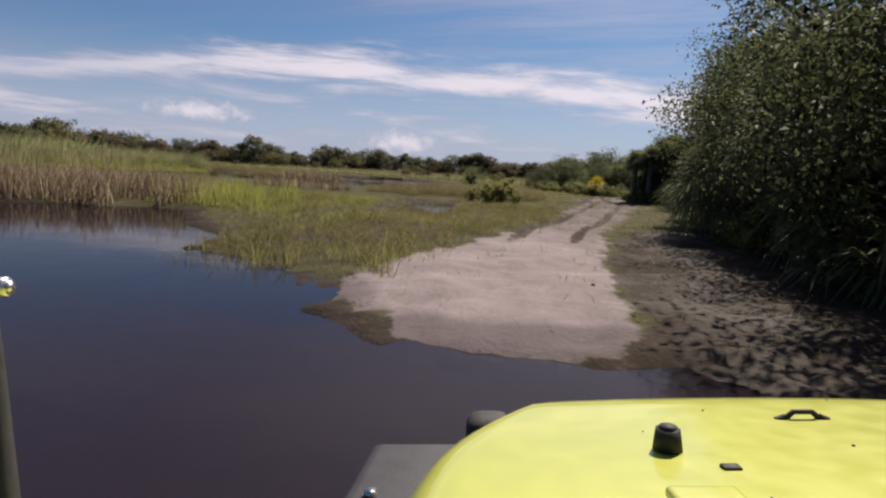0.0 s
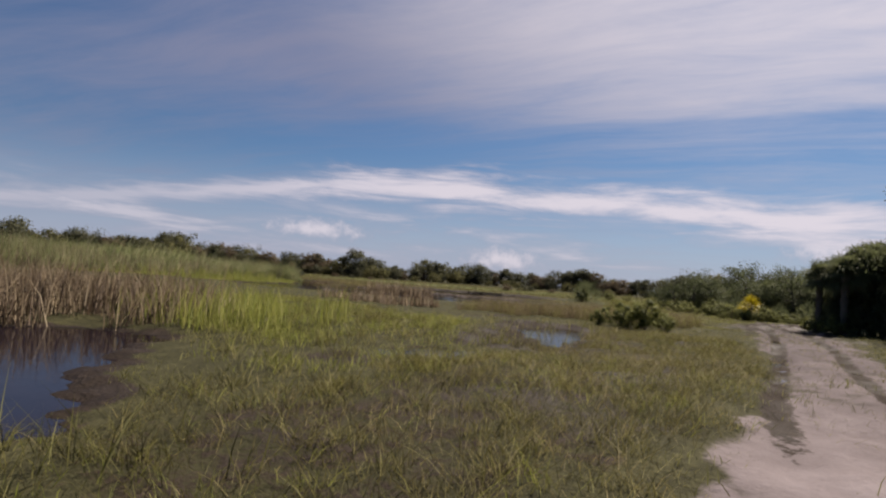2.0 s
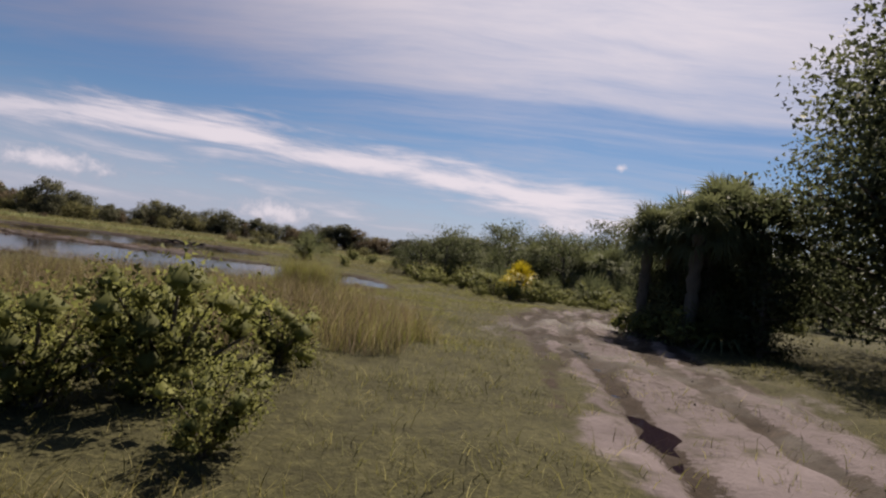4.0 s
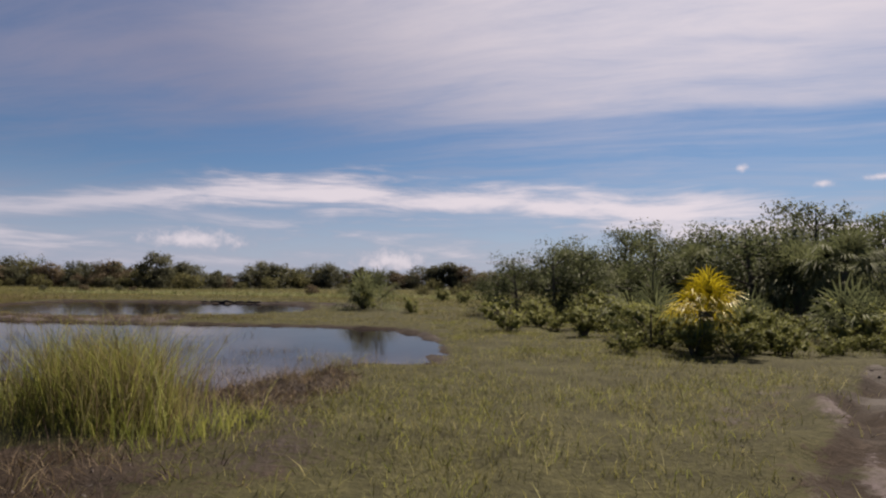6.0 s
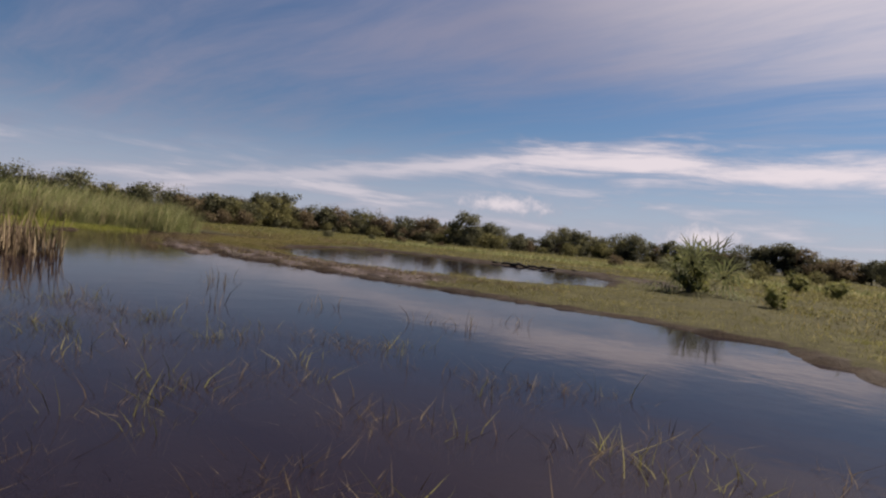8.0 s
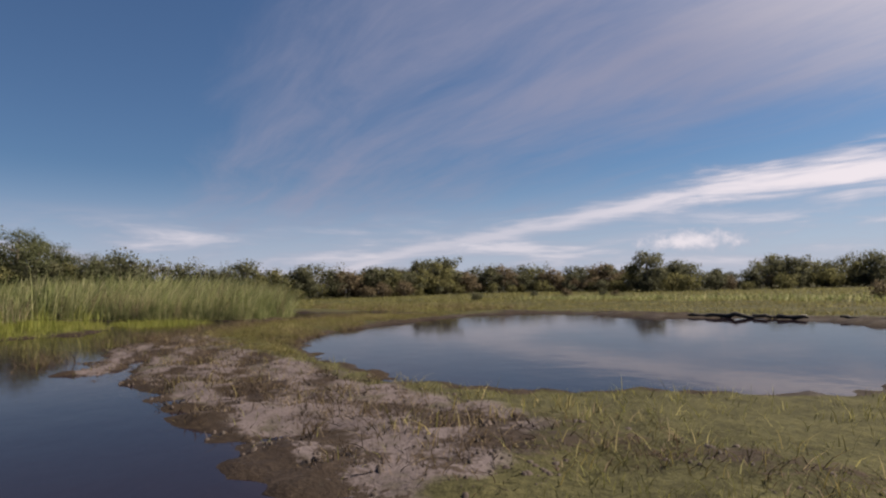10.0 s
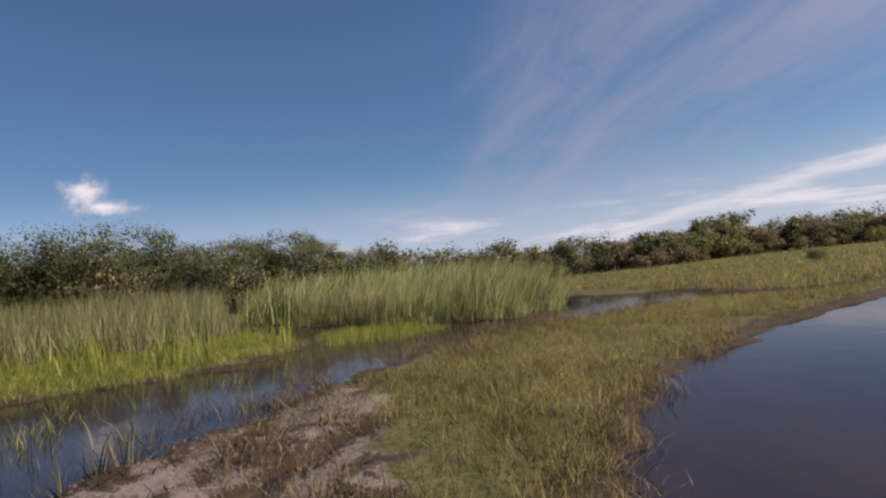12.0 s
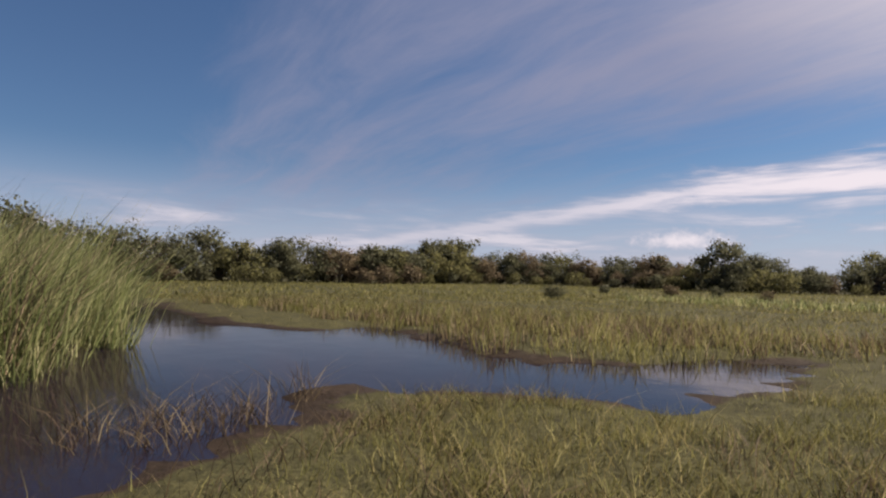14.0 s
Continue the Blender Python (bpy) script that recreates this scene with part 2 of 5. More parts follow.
TURF = leaf_material("olive_grass", [(0.052, 0.052, 0.019), (0.094, 0.095, 0.032), (0.138, 0.134, 0.046), (0.21, 0.19, 0.08)], 0.45, 0.7, 0.8)
LUSH = leaf_material("bright_grass", [(0.078, 0.096, 0.022), (0.135, 0.156, 0.032), (0.19, 0.20, 0.046), (0.26, 0.25, 0.085)], 0.5, 0.65, 0.6)
TUSSOCK = leaf_material("tussock_grass", [(0.034, 0.030, 0.013), (0.07, 0.064, 0.022), (0.115, 0.108, 0.034), (0.19, 0.17, 0.07)], 0.4, 0.7, 0.8, spread=0.9)
DEBRIS = leaf_material("dead_debris", [(0.014, 0.010, 0.009), (0.024, 0.017, 0.014), (0.04, 0.028, 0.022), (0.08, 0.06, 0.045)], 0.1, 0.8, 0.4)
STRAW = leaf_material("straw_grass", [(0.045, 0.039, 0.017), (0.085, 0.075, 0.030), (0.135, 0.115, 0.046), (0.23, 0.19, 0.09)], 0.4, 0.7, 0.8)
RUST = leaf_material("rusty_weeds", [(0.036, 0.025, 0.02), (0.074, 0.052, 0.036), (0.12, 0.09, 0.056), (0.20, 0.16, 0.09)], 0.35, 0.7, 0.5)
DEAD_REED = leaf_material("dead_reed_stalks", [(0.05, 0.034, 0.026), (0.10, 0.072, 0.05), (0.18, 0.14, 0.092), (0.32, 0.26, 0.175)], 0.35, 0.7, 0.35)
CATTAIL = leaf_material("cattail_leaves", [(0.055, 0.075, 0.03), (0.11, 0.135, 0.052), (0.20, 0.215, 0.095), (0.36, 0.33, 0.20)], 0.55, 0.6, 0.7, spread=0.75)


# ---------------------------------------------------------------- plan of the ground
POND_SOUTH = [(-34, 12), (-16, 19.6), (-11.5, 20.0), (-9.4, 20.2), (-8.4, 20.3), (-7.4, 18.2), (-6.7, 16.4), (-5.6, 14.9), (-5.2, 13.4), (-5.3, 12.0), (-3.8, 10.8), (-2.6, 9.9),
              (-1.8, 9.3), (-1.4, 7.8), (-0.7, 6.8), (0.6, 6.6), (1.8, 6.4), (2.5, 6.9), (3.2, 5.2), (3.7, 3.5), (4.5, 0), (5, -14), (-34, -14)]
POND_MIDDLE = [(8.1, 54.7), (8.2, 58), (7.9, 61.5), (6.5, 64.3), (4, 65.4), (1.5, 65.7), (-1, 66.2), (-3.6, 66.6), (-6.5, 67), (-10.8, 67.5), (-13, 67),
               (-15, 67.7), (-18.2, 69.2), (-21.5, 72), (-24.2, 74.2), (-26.6, 77), (-27.4, 80), (-28, 82.8), (-28.8, 85), (-30, 86), (-28.5, 87.4),
               (-26.8, 88.6), (-26.4, 91), (-26.6, 94.3), (-27.6, 93.6), (-28.6, 91.3), (-30, 90.5), (-32.4, 91.5), (-34, 91.9), (-36.6, 92.4), (-37, 90.2),
               (-40, 89.5), (-45, 90.2), (-50, 91.5), (-50, 89.5), (-44, 86.8), (-38, 86), (-35, 84.5), (-33, 82.5), (-31.8, 80.8), (-34.2, 79.2), (-38.5, 77.3),
               (-46, 74.2), (-60, 71.4), (-60, 69.5), (-46, 71), (-33, 73.2), (-30.4, 72.4), (-28, 70.6), (-27, 66), (-27.5, 63), (-29, 58), (-22, 52), (-12, 50.5),
               (-4, 52), (0.5, 52.0), (2.4, 52.0), (3.6, 51.4), (5.0, 51.6), (5.9, 53.2), (6.8, 54.1), (7.4, 54.2)]
POND_NORTH = [(-1, 74), (-4.4, 70.9), (-5.8, 70.5), (-7.2, 70.5), (-9.8, 71.4), (-12.6, 72.3), (-15.2, 73.3), (-16.8, 74.4), (-18.5, 76.4), (-20.0, 79.2), (-20.9, 81), (-21.9, 83.5),
              (-23.2, 87.8), (-23.8, 90.5), (-22, 93.5), (-17, 93.5), (-13, 91.5), (-9, 92), (-5, 91.5), (-2, 88), (0, 84), (0.5, 78)]
POOLS = [[(-2.2, 29.5), (-1.6, 31.5), (-0.5, 33.2), (0.8, 32), (1.1, 29), (0.6, 26.4), (-0.3, 24.2), (-1.3, 24.8), (-1.7, 27)],
         [(-5, 35), (-3.5, 37), (-2, 37.2), (-3, 35.4)], [(-4.2, 21.6), (-3.3, 22.6), (-2.4, 22), (-3.2, 21.2)],
         [(-5.2, 19.2), (-4.2, 20.2), (-3.4, 19.6), (-4.2, 18.6)]]
TRACK = [(-1.8, 9.5), (-1.4, 7.7), (-0.3, 6.3), (1.7, 5.9), (2.3, 8), (3.0, 12), (4.2, 16), (5.5, 20), (7.6, 25), (9.2, 29), (11.2, 34), (13, 40), (16.2, 46.6), (24, 54.4),
         (33, 58), (33, 60), (22.5, 57.4), (18.3, 54), (13.7, 51), (11.4, 48.2), (9.6, 45), (9.2, 40), (6.8, 33), (5.6, 28.5), (4.1, 23.2), (3.0, 20), (2.3, 18.2), (1.5, 16.6), (0.5, 14.2), (-0.5, 12.2)]
BAR = [(-2, 66.3), (-6.5, 66.6), (-13, 66.6), (-20, 69), (-22.5, 72.4), (-19, 73), (-15, 71.6), (-12.4, 71.2), (-8, 70.3), (-3, 69.4)]
MUDDY = [[(2.8, 47.8), (4.4, 48.2), (5.8, 47.6), (6.5, 46.2), (5.7, 45.1), (4, 45.6)], [(2, 52.6), (4.2, 50.6), (5.2, 49.4), (6.3, 49.6), (7, 53.2), (4.5, 54.5)],
         [(-3.4, 23.5), (-2.4, 34), (0.6, 34.5), (2.2, 31), (1.6, 25), (-0.4, 22.6)], [(-9, 68.0), (-4, 68.2), (1, 68.6), (1, 69.6), (-5, 69.4), (-9, 69.2)],
         [(-25, 92.5), (-24, 95.5), (-8, 93.8), (2, 90), (3.5, 82), (1, 80), (0, 86), (-6, 91.5)],
         # next patch is wet mud whose dark colour also stands for the grove's shade
         [(1.9, 3), (2.2, 8), (3.0, 12), (4.4, 16), (6.5, 20), (12, 24), (14, 4), (6, -4)], [(8.6, 36), (8.6, 45), (10.6, 48.8), (13, 52), (18, 55), (22, 58.4), (34, 61.5), (34, 57), (25, 53.4), (17.4, 46), (14, 40), (12, 34)],
         [(-5, 13), (-2.4, 10.4), (0, 14), (1.2, 18), (3.0, 23), (4.2, 29), (1, 31), (-1, 24), (-3, 18)],
         [(4.8, 45.8), (7.2, 45.4), (7.5, 48), (6.6, 51), (5, 52.4), (3.4, 51.2)]]

RUTS = [(0.6, 5.5), (1.4, 12), (3.1, 18), (5.4, 24), (7.4, 29.5), (9.6, 36), (12.2, 44), (14.8, 49.2), (21, 55), (32, 59)]
SOFT_RUTS = [[(-10.5, 66.9), (-12.6, 67.9), (-14.4, 68.9), (-15.4, 69.7), (-17.2, 71.1), (-18.6, 72.4)], [(-12.4, 69.3), (-13.6, 69.9), (-15, 70.8)]]

BEND_RUTS = [[(9.6, 43), (11.4, 47.6), (15.4, 52.2), (24, 56.4)], [(10.9, 42.6), (12.9, 47), (17, 51.2), (26, 55.6)], [(12.2, 46), (13.2, 49.8), (16.6, 54)],
             [(10.6, 45.6), (14.6, 49), (20, 53)], [(9.3, 40), (10.4, 44.6), (13.8, 51)]]


def inside(poly, x, y):
    """Signed distance to a polygon's outline, positive inside."""
    p = np.array(poly, float)
    q = np.roll(p, -1, 0)
    near, flip = np.full(x.shape, 1e9), np.zeros(x.shape, bool)
    for (ax, ay), (bx, by) in zip(p, q):
        dx, dy = bx - ax, by - ay
        k = np.clip(((x - ax) * dx + (y - ay) * dy) / (dx * dx + dy * dy), 0, 1)
        near = np.minimum(near, np.hypot(x - ax - k * dx, y - ay - k * dy))
        cross = (ay > y) != (by > y)
        if ay != by:
            flip ^= cross & (x < ax + (y - ay) * dx / (by - ay))
    return np.where(flip, near, -near)


WAVES = [(random.uniform(0, 6.28), random.uniform(0, 6.28), random.uniform(0.75, 1.3)) for _ in range(12)]


def ripple(x, y, size):
    """Smooth irregular waves of about unit height over a plan, of the given size in metres."""
    out = 0
    for angle, phase, k in WAVES:
        out = out + np.sin((x * math.cos(angle) + y * math.sin(angle)) * 6.28 * k / size + phase + 1.3 * np.sin(y * 2.1 * k / size + phase * 2))
    return out / 4.0


def sstep(v, lo, hi):
    t = np.clip((v - lo) / (hi - lo), 0, 1)
    return t * t * (3 - 2 * t)


def ruts_from(x, y, line=RUTS):
    """Distance from the middle line of the wheel ruts."""
    near = np.full(x.shape, 1e9)
    for (ax, ay), (bx, by) in zip(line[:-1], line[1:]):
        dx, dy = bx - ax, by - ay
        k = np.clip(((x - ax) * dx + (y - ay) * dy) / (dx * dx + dy * dy), 0, 1)
        near = np.minimum(near, np.hypot(x - ax - k * dx, y - ay - k * dy))
    return near


def plan(x, y):
    """Depth inside the water's outlines, and how sandy and how muddy the ground is."""
    wob = 0.12 * ripple(x, y, 3.1) + 0.10 * ripple(y, x, 1.1) + 0.08 * ripple(x, y, 0.6)
    water = np.full(x.shape, -1e9)
    for pond in (POND_SOUTH, POND_MIDDLE, POND_NORTH):
        water = np.maximum(water, inside(pond, x, y))
    water = water + wob
    for pool in POOLS:
        water = np.maximum(water, inside(pool, x, y) + 1.6 * wob - 0.1)
    sand = np.maximum(sstep(inside(TRACK, x, y) + wob, -0.7, 0.6), 0.95 * sstep(inside(BAR, x, y) + wob, -0.5, 0.5))
    mud = sstep(water, -0.5, 0.0) * 0.9
    for patch, wet in zip(MUDDY, (0.95, 0.9, 0.8, 0.5, 0.8, 0.9, 0.40, 0.5, 0.45)):
        mud = np.maximum(mud, wet * sstep(inside(patch, x, y) + wob, -0.6, 0.7))
    # torn dark streaks along the bar
    u, v = -0.90 * x + 0.43 * y, 0.43 * x + 0.90 * y
    torn = sstep(ripple(u * 0.35, v, 1.3) + 0.8 * ripple(u * 0.6, v, 0.55), -0.3, 1.1)
    mud = np.maximum(mud, (0.33 + 0.46 * torn) * sstep(inside(BAR, x, y) + wob, -0.5, 0.5))
    # churned ruts that cross on the muddy bend
    bend = sstep(inside(TRACK, x, y) + wob, -0.6, 0.5) * sstep(y, 32, 40)
    u, v = 0.42 * x + 0.91 * y, 0.91 * x - 0.42 * y
    mud = np.maximum(mud, bend * (0.25 + 0.6 * sstep(ripple(u * 0.22, v, 0.9) + 0.6 * ripple(v * 0.3, u, 1.0), -0.4, 0.9)))
    d = ruts_from(x, y)
    mud = np.maximum(mud, np.maximum(0.95 * np.exp(-(((d - 0.78) / 0.24) ** 2)), 0.7 * np.exp(-(((d - 1.75) / 0.26) ** 2)) * sstep(y, 30, 38)) * sstep(y, 12, 18))
    sand = sand * (1 - 0.36 * sstep(y, 15, 21))
    for rut in BEND_RUTS:
        mud = np.maximum(mud, 0.85 * np.exp(-((ruts_from(x, y, rut) / 0.22) ** 2)))
    for rut in SOFT_RUTS:
        mud = np.maximum(mud, 0.9 * np.exp(-((ruts_from(x, y, rut) / 0.45) ** 2)))
    south = (y < 15) & (sand > 0.55)
    mud = np.where(south, mud * 0.25, mud)
    return water, sand, mud


def dampness(x, y, water):
    """How wet the sand is: along the water's edge, on the bar, and on the track past the grove."""
    damp = np.maximum(0.9 * sstep(water, -0.7, -0.1), 0.95 * sstep(inside(BAR, x, y), -0.6, 0.3))
    return np.maximum(damp, sstep(y, 12, 28) * (y < 62) * (0.78 + 0.2 * ripple(x, y, 2.0))).clip(0, 1)


def height(x, y, zones=None):
    water, sand, mud = plan(x, y) if zones is None else zones
    z = 0.13 + 0.05 * ripple(x, y, 9.0) + 0.03 * ripple(y, x, 2.3)
    z = z + (sand + 1.4 * mud).clip(0, 1.3) * (0.026 * ripple(x, y, 0.95) + 0.02 * ripple(y, x, 0.55)) - 0.045 * mud * sand
    z = z - 0.07 * sstep(water, -1.6, 0.0)
    ford = np.exp(-((x - 0.4) ** 2 + (y + 0.4) ** 2) / 9.0)
    z = z - (0.42 * sstep(water, -0.25, 1.8) + 0.12 * sstep(water, 1.5, 5)) * (1 - 0.7 * ford)
    # wheel ruts along the track
    near = ruts_from(x, y)
    z = z - 0.09 * np.exp(-(((near - 0.78) / 0.26) ** 2)) * sstep(y, 14, 22) * (1 - 0.5 * sstep(y, 38, 43)) * (0.7 + 0.4 * ripple(x, y, 4.0))
    for rut in BEND_RUTS:
        d = ruts_from(x, y, rut)
        z = z - 0.04 * np.exp(-((d / 0.20) ** 2)) + 0.04 * np.exp(-(((d - 0.42) / 0.16) ** 2))
    for rut in SOFT_RUTS:
        z = z - 0.17 * np.exp(-((ruts_from(x, y, rut) / 0.24) ** 2)) * (0.75 + 0.35 * ripple(x, y, 2.6))
    far = np.hypot(x + 10, y - 50)
    return z + 0.5 * sstep(far, 110, 240)


def mesh_from(name, verts, quads=None, tris=None):
    """A mesh straight from arrays."""
    quads = np.zeros((0, 4), int) if quads is None else quads
    tris = np.zeros((0, 3), int) if tris is None else tris
    me = bpy.data.meshes.new(name)
    me.vertices.add(len(verts))
    me.vertices.foreach_set("co", np.asarray(verts, np.float32).ravel())
    me.loops.add(len(quads) * 4 + len(tris) * 3)
    me.loops.foreach_set("vertex_index", np.r_[quads.ravel(), tris.ravel()].astype(np.int32))
    me.polygons.add(len(quads) + len(tris))
    me.polygons.foreach_set("loop_start", np.r_[np.arange(len(quads)) * 4, len(quads) * 4 + np.arange(len(tris)) * 3].astype(np.int32))
    me.update(calc_edges=True)
    return me


def soft_normals(me, normals):
    """Shades a mass of leaves or blades as one soft form."""
    normals = normals / (np.linalg.norm(normals, axis=1)[:, None] + 1e-9)
    me.polygons.foreach_set("use_smooth", np.ones(len(me.polygons), bool))
    me.normals_split_custom_set_from_vertices(normals.astype(np.float32))


def axis(parts):
    return np.unique(np.concatenate([np.arange(a, b, s) for a, b, s in parts]).round(4))


def build_ground():
    xs = np.r_[[-3000, -1500, -800, -500, -380], axis([(-300, -60, 12), (-60, -36, 1.0), (-36, -24, 0.36), (-24, 1, 0.19), (1, 9, 0.28), (9, 17, 0.19), (17, 36, 1.0), (36, 301, 12)]), [400, 600, 900, 1500, 3000]]
    ys = np.r_[[-3000, -1500, -700, -300, -120], axis([(-60, -6, 6), (-6, 4, 0.36), (4, 14, 0.22), (14, 36, 0.32), (36, 42, 0.26), (42, 54, 0.19), (54, 62, 0.26), (62, 78, 0.18), (78, 100, 0.36), (100, 130, 1.5), (130, 331, 10)]), [420, 600, 900, 1500, 3000]]
    gx, gy = np.meshgrid(xs, ys)
    zones = plan(gx, gy)
    gz = height(gx, gy, zones)
    w, h = len(xs), len(ys)
    i = (np.arange(h - 1)[:, None] * w + np.arange(w - 1)).ravel()
    me = mesh_from("ground", np.stack([gx.ravel(), gy.ravel(), gz.ravel()], 1), np.stack([i, i + 1, i + w + 1, i + w], 1))
    for name, values in (("sand", zones[1]), ("mud", zones[2]), ("damp", dampness(gx, gy, zones[0]))):
        me.attributes.new(name, "FLOAT", "POINT").data.foreach_set("value", values.ravel().astype(np.float32))
    me.polygons.foreach_set("use_smooth", np.ones(len(me.polygons), bool))
    me.materials.append(SOIL)
    return tagged(new("ground", me), "flat marshy ground of turf, pale sand and dark mud", "ground", kind="structure")


def build_water():
    v = np.array([(-75, -14, 0), (20, -14, 0), (20, 100, 0), (-75, 100, 0)], float)
    me = mesh_from("water", v, np.array([[0, 1, 2, 3]]))
    me.materials.append(WATER)
    return tagged(new("water", me), "still dark tannin-stained water of the marsh ponds", "water", kind="structure")


build_ground()
build_water()


# ---------------------------------------------------------------- grasses and reeds
rng = np.random.default_rng(7)
LINE = np.array([(-0.3, 0.5), (-0.7, 6.4), (-0.3, 13.4), (2.6, 22.5), (6.2, 32), (7.3, 37.5), (8, 42.7), (7.2, 47.3), (5, 53), (0.4, 64), (-5.5, 68), (-11.5, 70.8), (-18.9, 76.5), (-23.9, 81.7), (-29, 87)])


def from_line(x, y):
    """Distance from the line along which the vehicle goes."""
    near = np.full(x.shape, 1e9)
    for (ax, ay), (bx, by) in zip(LINE[:-1], LINE[1:]):
        dx, dy = bx - ax, by - ay
        k = np.clip(((x - ax) * dx + (y - ay) * dy) / (dx * dx + dy * dy), 0, 1)
        near = np.minimum(near, np.hypot(x - ax - k * dx, y - ay - k * dy))
    return near


def scatter(poly, density, keep=None):
    """Random places in a polygon, so many a square metre, thinned by keep(x, y)."""
    p = np.array(poly, float)
    lo, hi = p.min(0), p.max(0)
    count = int(np.prod(hi - lo) * density)
    x, y = rng.uniform(lo[0], hi[0], count), rng.uniform(lo[1], hi[1], count)
    ok = inside(poly, x, y) + 0.5 * ripple(x, y, 2.7) > 0
    x, y = x[ok], y[ok]
    if keep is not None:
        ok = rng.random(len(x)) < keep(x, y)
        x, y = x[ok], y[ok]
    return x, y


def clumped(x, y, per, spread):
    """Turns each place into a tuft of several blades."""
    x, y = np.repeat(x, per), np.repeat(y, per)
    return x + rng.normal(0, spread, len(x)), y + rng.normal(0, spread, len(y))


def blades(x, y, tall, wide, lean, vary=0.35, sink=0.03, z=None, wind=None, plain=False):
    """Vertices and faces of grass blades: each a tapering strip that bends over."""
    n = len(x)
    tall = tall(x, y) if callable(tall) else tall
    z = np.maximum(height(x, y), -0.12) - sink if z is None else z
    h = tall * (1 + vary * rng.normal(0, 1, n)).clip(0.35, 1.9)
    w = wide * rng.uniform(0.6, 1.4, n)
    a, b = rng.uniform(0, 2 * np.pi, n), rng.uniform(0, 2 * np.pi, n)
    if wind is not None:
        b = rng.normal(wind, 1.1, n)
    l = lean * rng.uniform(0.2, 1.6, n) * h
    sx, sy, lx, ly = np.cos(a) * w / 2, np.sin(a) * w / 2, np.cos(b) * l, np.sin(b) * l
    base = np.stack([x, y, z], 1)
    side = np.stack([sx, sy, 0 * sx], 1)
    mid = base + np.stack([lx * 0.35, ly * 0.35, h * 0.58], 1)
    tip = base + np.stack([lx, ly, h], 1)
    v = np.stack([base - side, base + side, mid - side * 0.8, mid + side * 0.8, tip], 1).reshape(-1, 3)
    i = np.arange(n)[:, None] * 5
    if plain:
        return v, i[:0] + [0, 1, 3, 2], i + [0, 1, 4]
    return v, i + [0, 1, 3, 2], i + [2, 3, 4]


def field(name, label, category, mat, sets, stiff=0.55):
    """One object of blades out of several sets of them."""
    vs, qs, ts, at = [], [], [], 0
    for v, q, t in sets:
        vs.append(v), qs.append(q + at), ts.append(t + at)
        at += len(v)
    me = mesh_from(name, np.concatenate(vs), np.concatenate(qs), np.concatenate(ts))
    side = np.repeat(rng.normal(0, stiff, (len(me.vertices) // 5, 3)), 5, 0)
    soft_normals(me, side * [1, 1, 0.2] + [0, 0, 1.0])
    me.materials.append(mat)
    return tagged(new(name, me), label, category, kind="stuff")


def dry(x, y):
    """Share of the ground that bears grass."""
    water, sand, mud = plan(x, y)
    return (1 - sstep(water, -0.5, 0.15)) * (1 - 0.93 * sand) * (1 - 0.9 * mud) * (1 - 0.8 * sstep(inside(BAR, x, y), -0.4, 0.4))


def near_far(x, y, d0, d1):
    d = from_line(x, y)
    return ((d >= d0) & (d < d1)).astype(float)


WHOLE = [(-60, 6), (30, 6), (30, 100), (-60, 100)]
HOLM = [(-10, 23), (-7.2, 20.0), (-5.6, 17), (-3.4, 16), (-1.8, 20), (-2.8, 26), (-4, 31), (-9, 35), (-15, 36), (-15, 24)]
TONGUE = [(-25.8, 62.0), (-26.6, 69.8), (-31.2, 73.2), (-40, 72.0), (-52, 69), (-58, 60), (-45, 55), (-30, 57)]
VERGE = [(1, 37), (6.2, 37.6), (6.7, 40), (6.8, 42.3), (6.0, 44.4), (2, 45.0), (-3, 44.4), (-5, 38)]
ISLE = [(-29.3, 75.2), (-30.5, 77.2), (-33, 78.0), (-36, 77.2), (-38, 75.5), (-34, 73.8), (-30.5, 73.6)]
CLUMP = [(5.3, 48.5), (5.5, 49.1), (5.05, 49.7), (4.5, 50.0), (3.8, 50.1), (3.5, 49.6), (4.2, 49.0), (4.8, 48.4)]
SKIRT = [(3.6, 48.5), (5.5, 47.9), (6.2, 48.8), (5.4, 50.2), (3.6, 51.3), (2.4, 51.6), (1.4, 50.6)]
RUSHES = [(-9.6, 21.2), (-7.6, 20.6), (-6.2, 22.4), (-6.4, 25), (-9.5, 27), (-12, 25)]
NECK = [(-12, 71.0), (-15, 71.4), (-19, 72.3), (-22, 73.4), (-26, 77.5), (-27.6, 84), (-29, 87), (-26, 88), (-24.5, 91), (-23.4, 88), (-22, 82), (-18.8, 77), (-15, 73.6)]
SHORE = [(-5.8, 13.2), (-4.6, 11.6), (-2.2, 9.8), (-0.6, 11.6), (0.8, 15.6), (2.4, 19.4), (4.2, 24), (5.4, 29), (4.6, 32), (1.6, 33), (-1.2, 24), (-3.2, 18)]
LAWN = [(6.2, 38), (7.6, 38.5), (8.0, 43), (10, 46.6), (13, 51), (16, 55), (22, 58), (22, 64), (14, 70), (8, 66), (8.4, 55), (6.6, 53.6), (5.9, 49), (6.4, 44)]
MEADOW = [(-60, 92.5), (-37, 92.8), (-27, 95), (-10, 94.5), (4, 88), (8, 68), (30, 62), (30, 135), (-60, 135)]


def tufts(poly, density, per, spread, tall, wide, lean, keep, **more):
    x, y = scatter(poly, density, keep)
    x, y = clumped(x, y, per, spread)
    return blades(x, y, tall, wide, lean, **more)


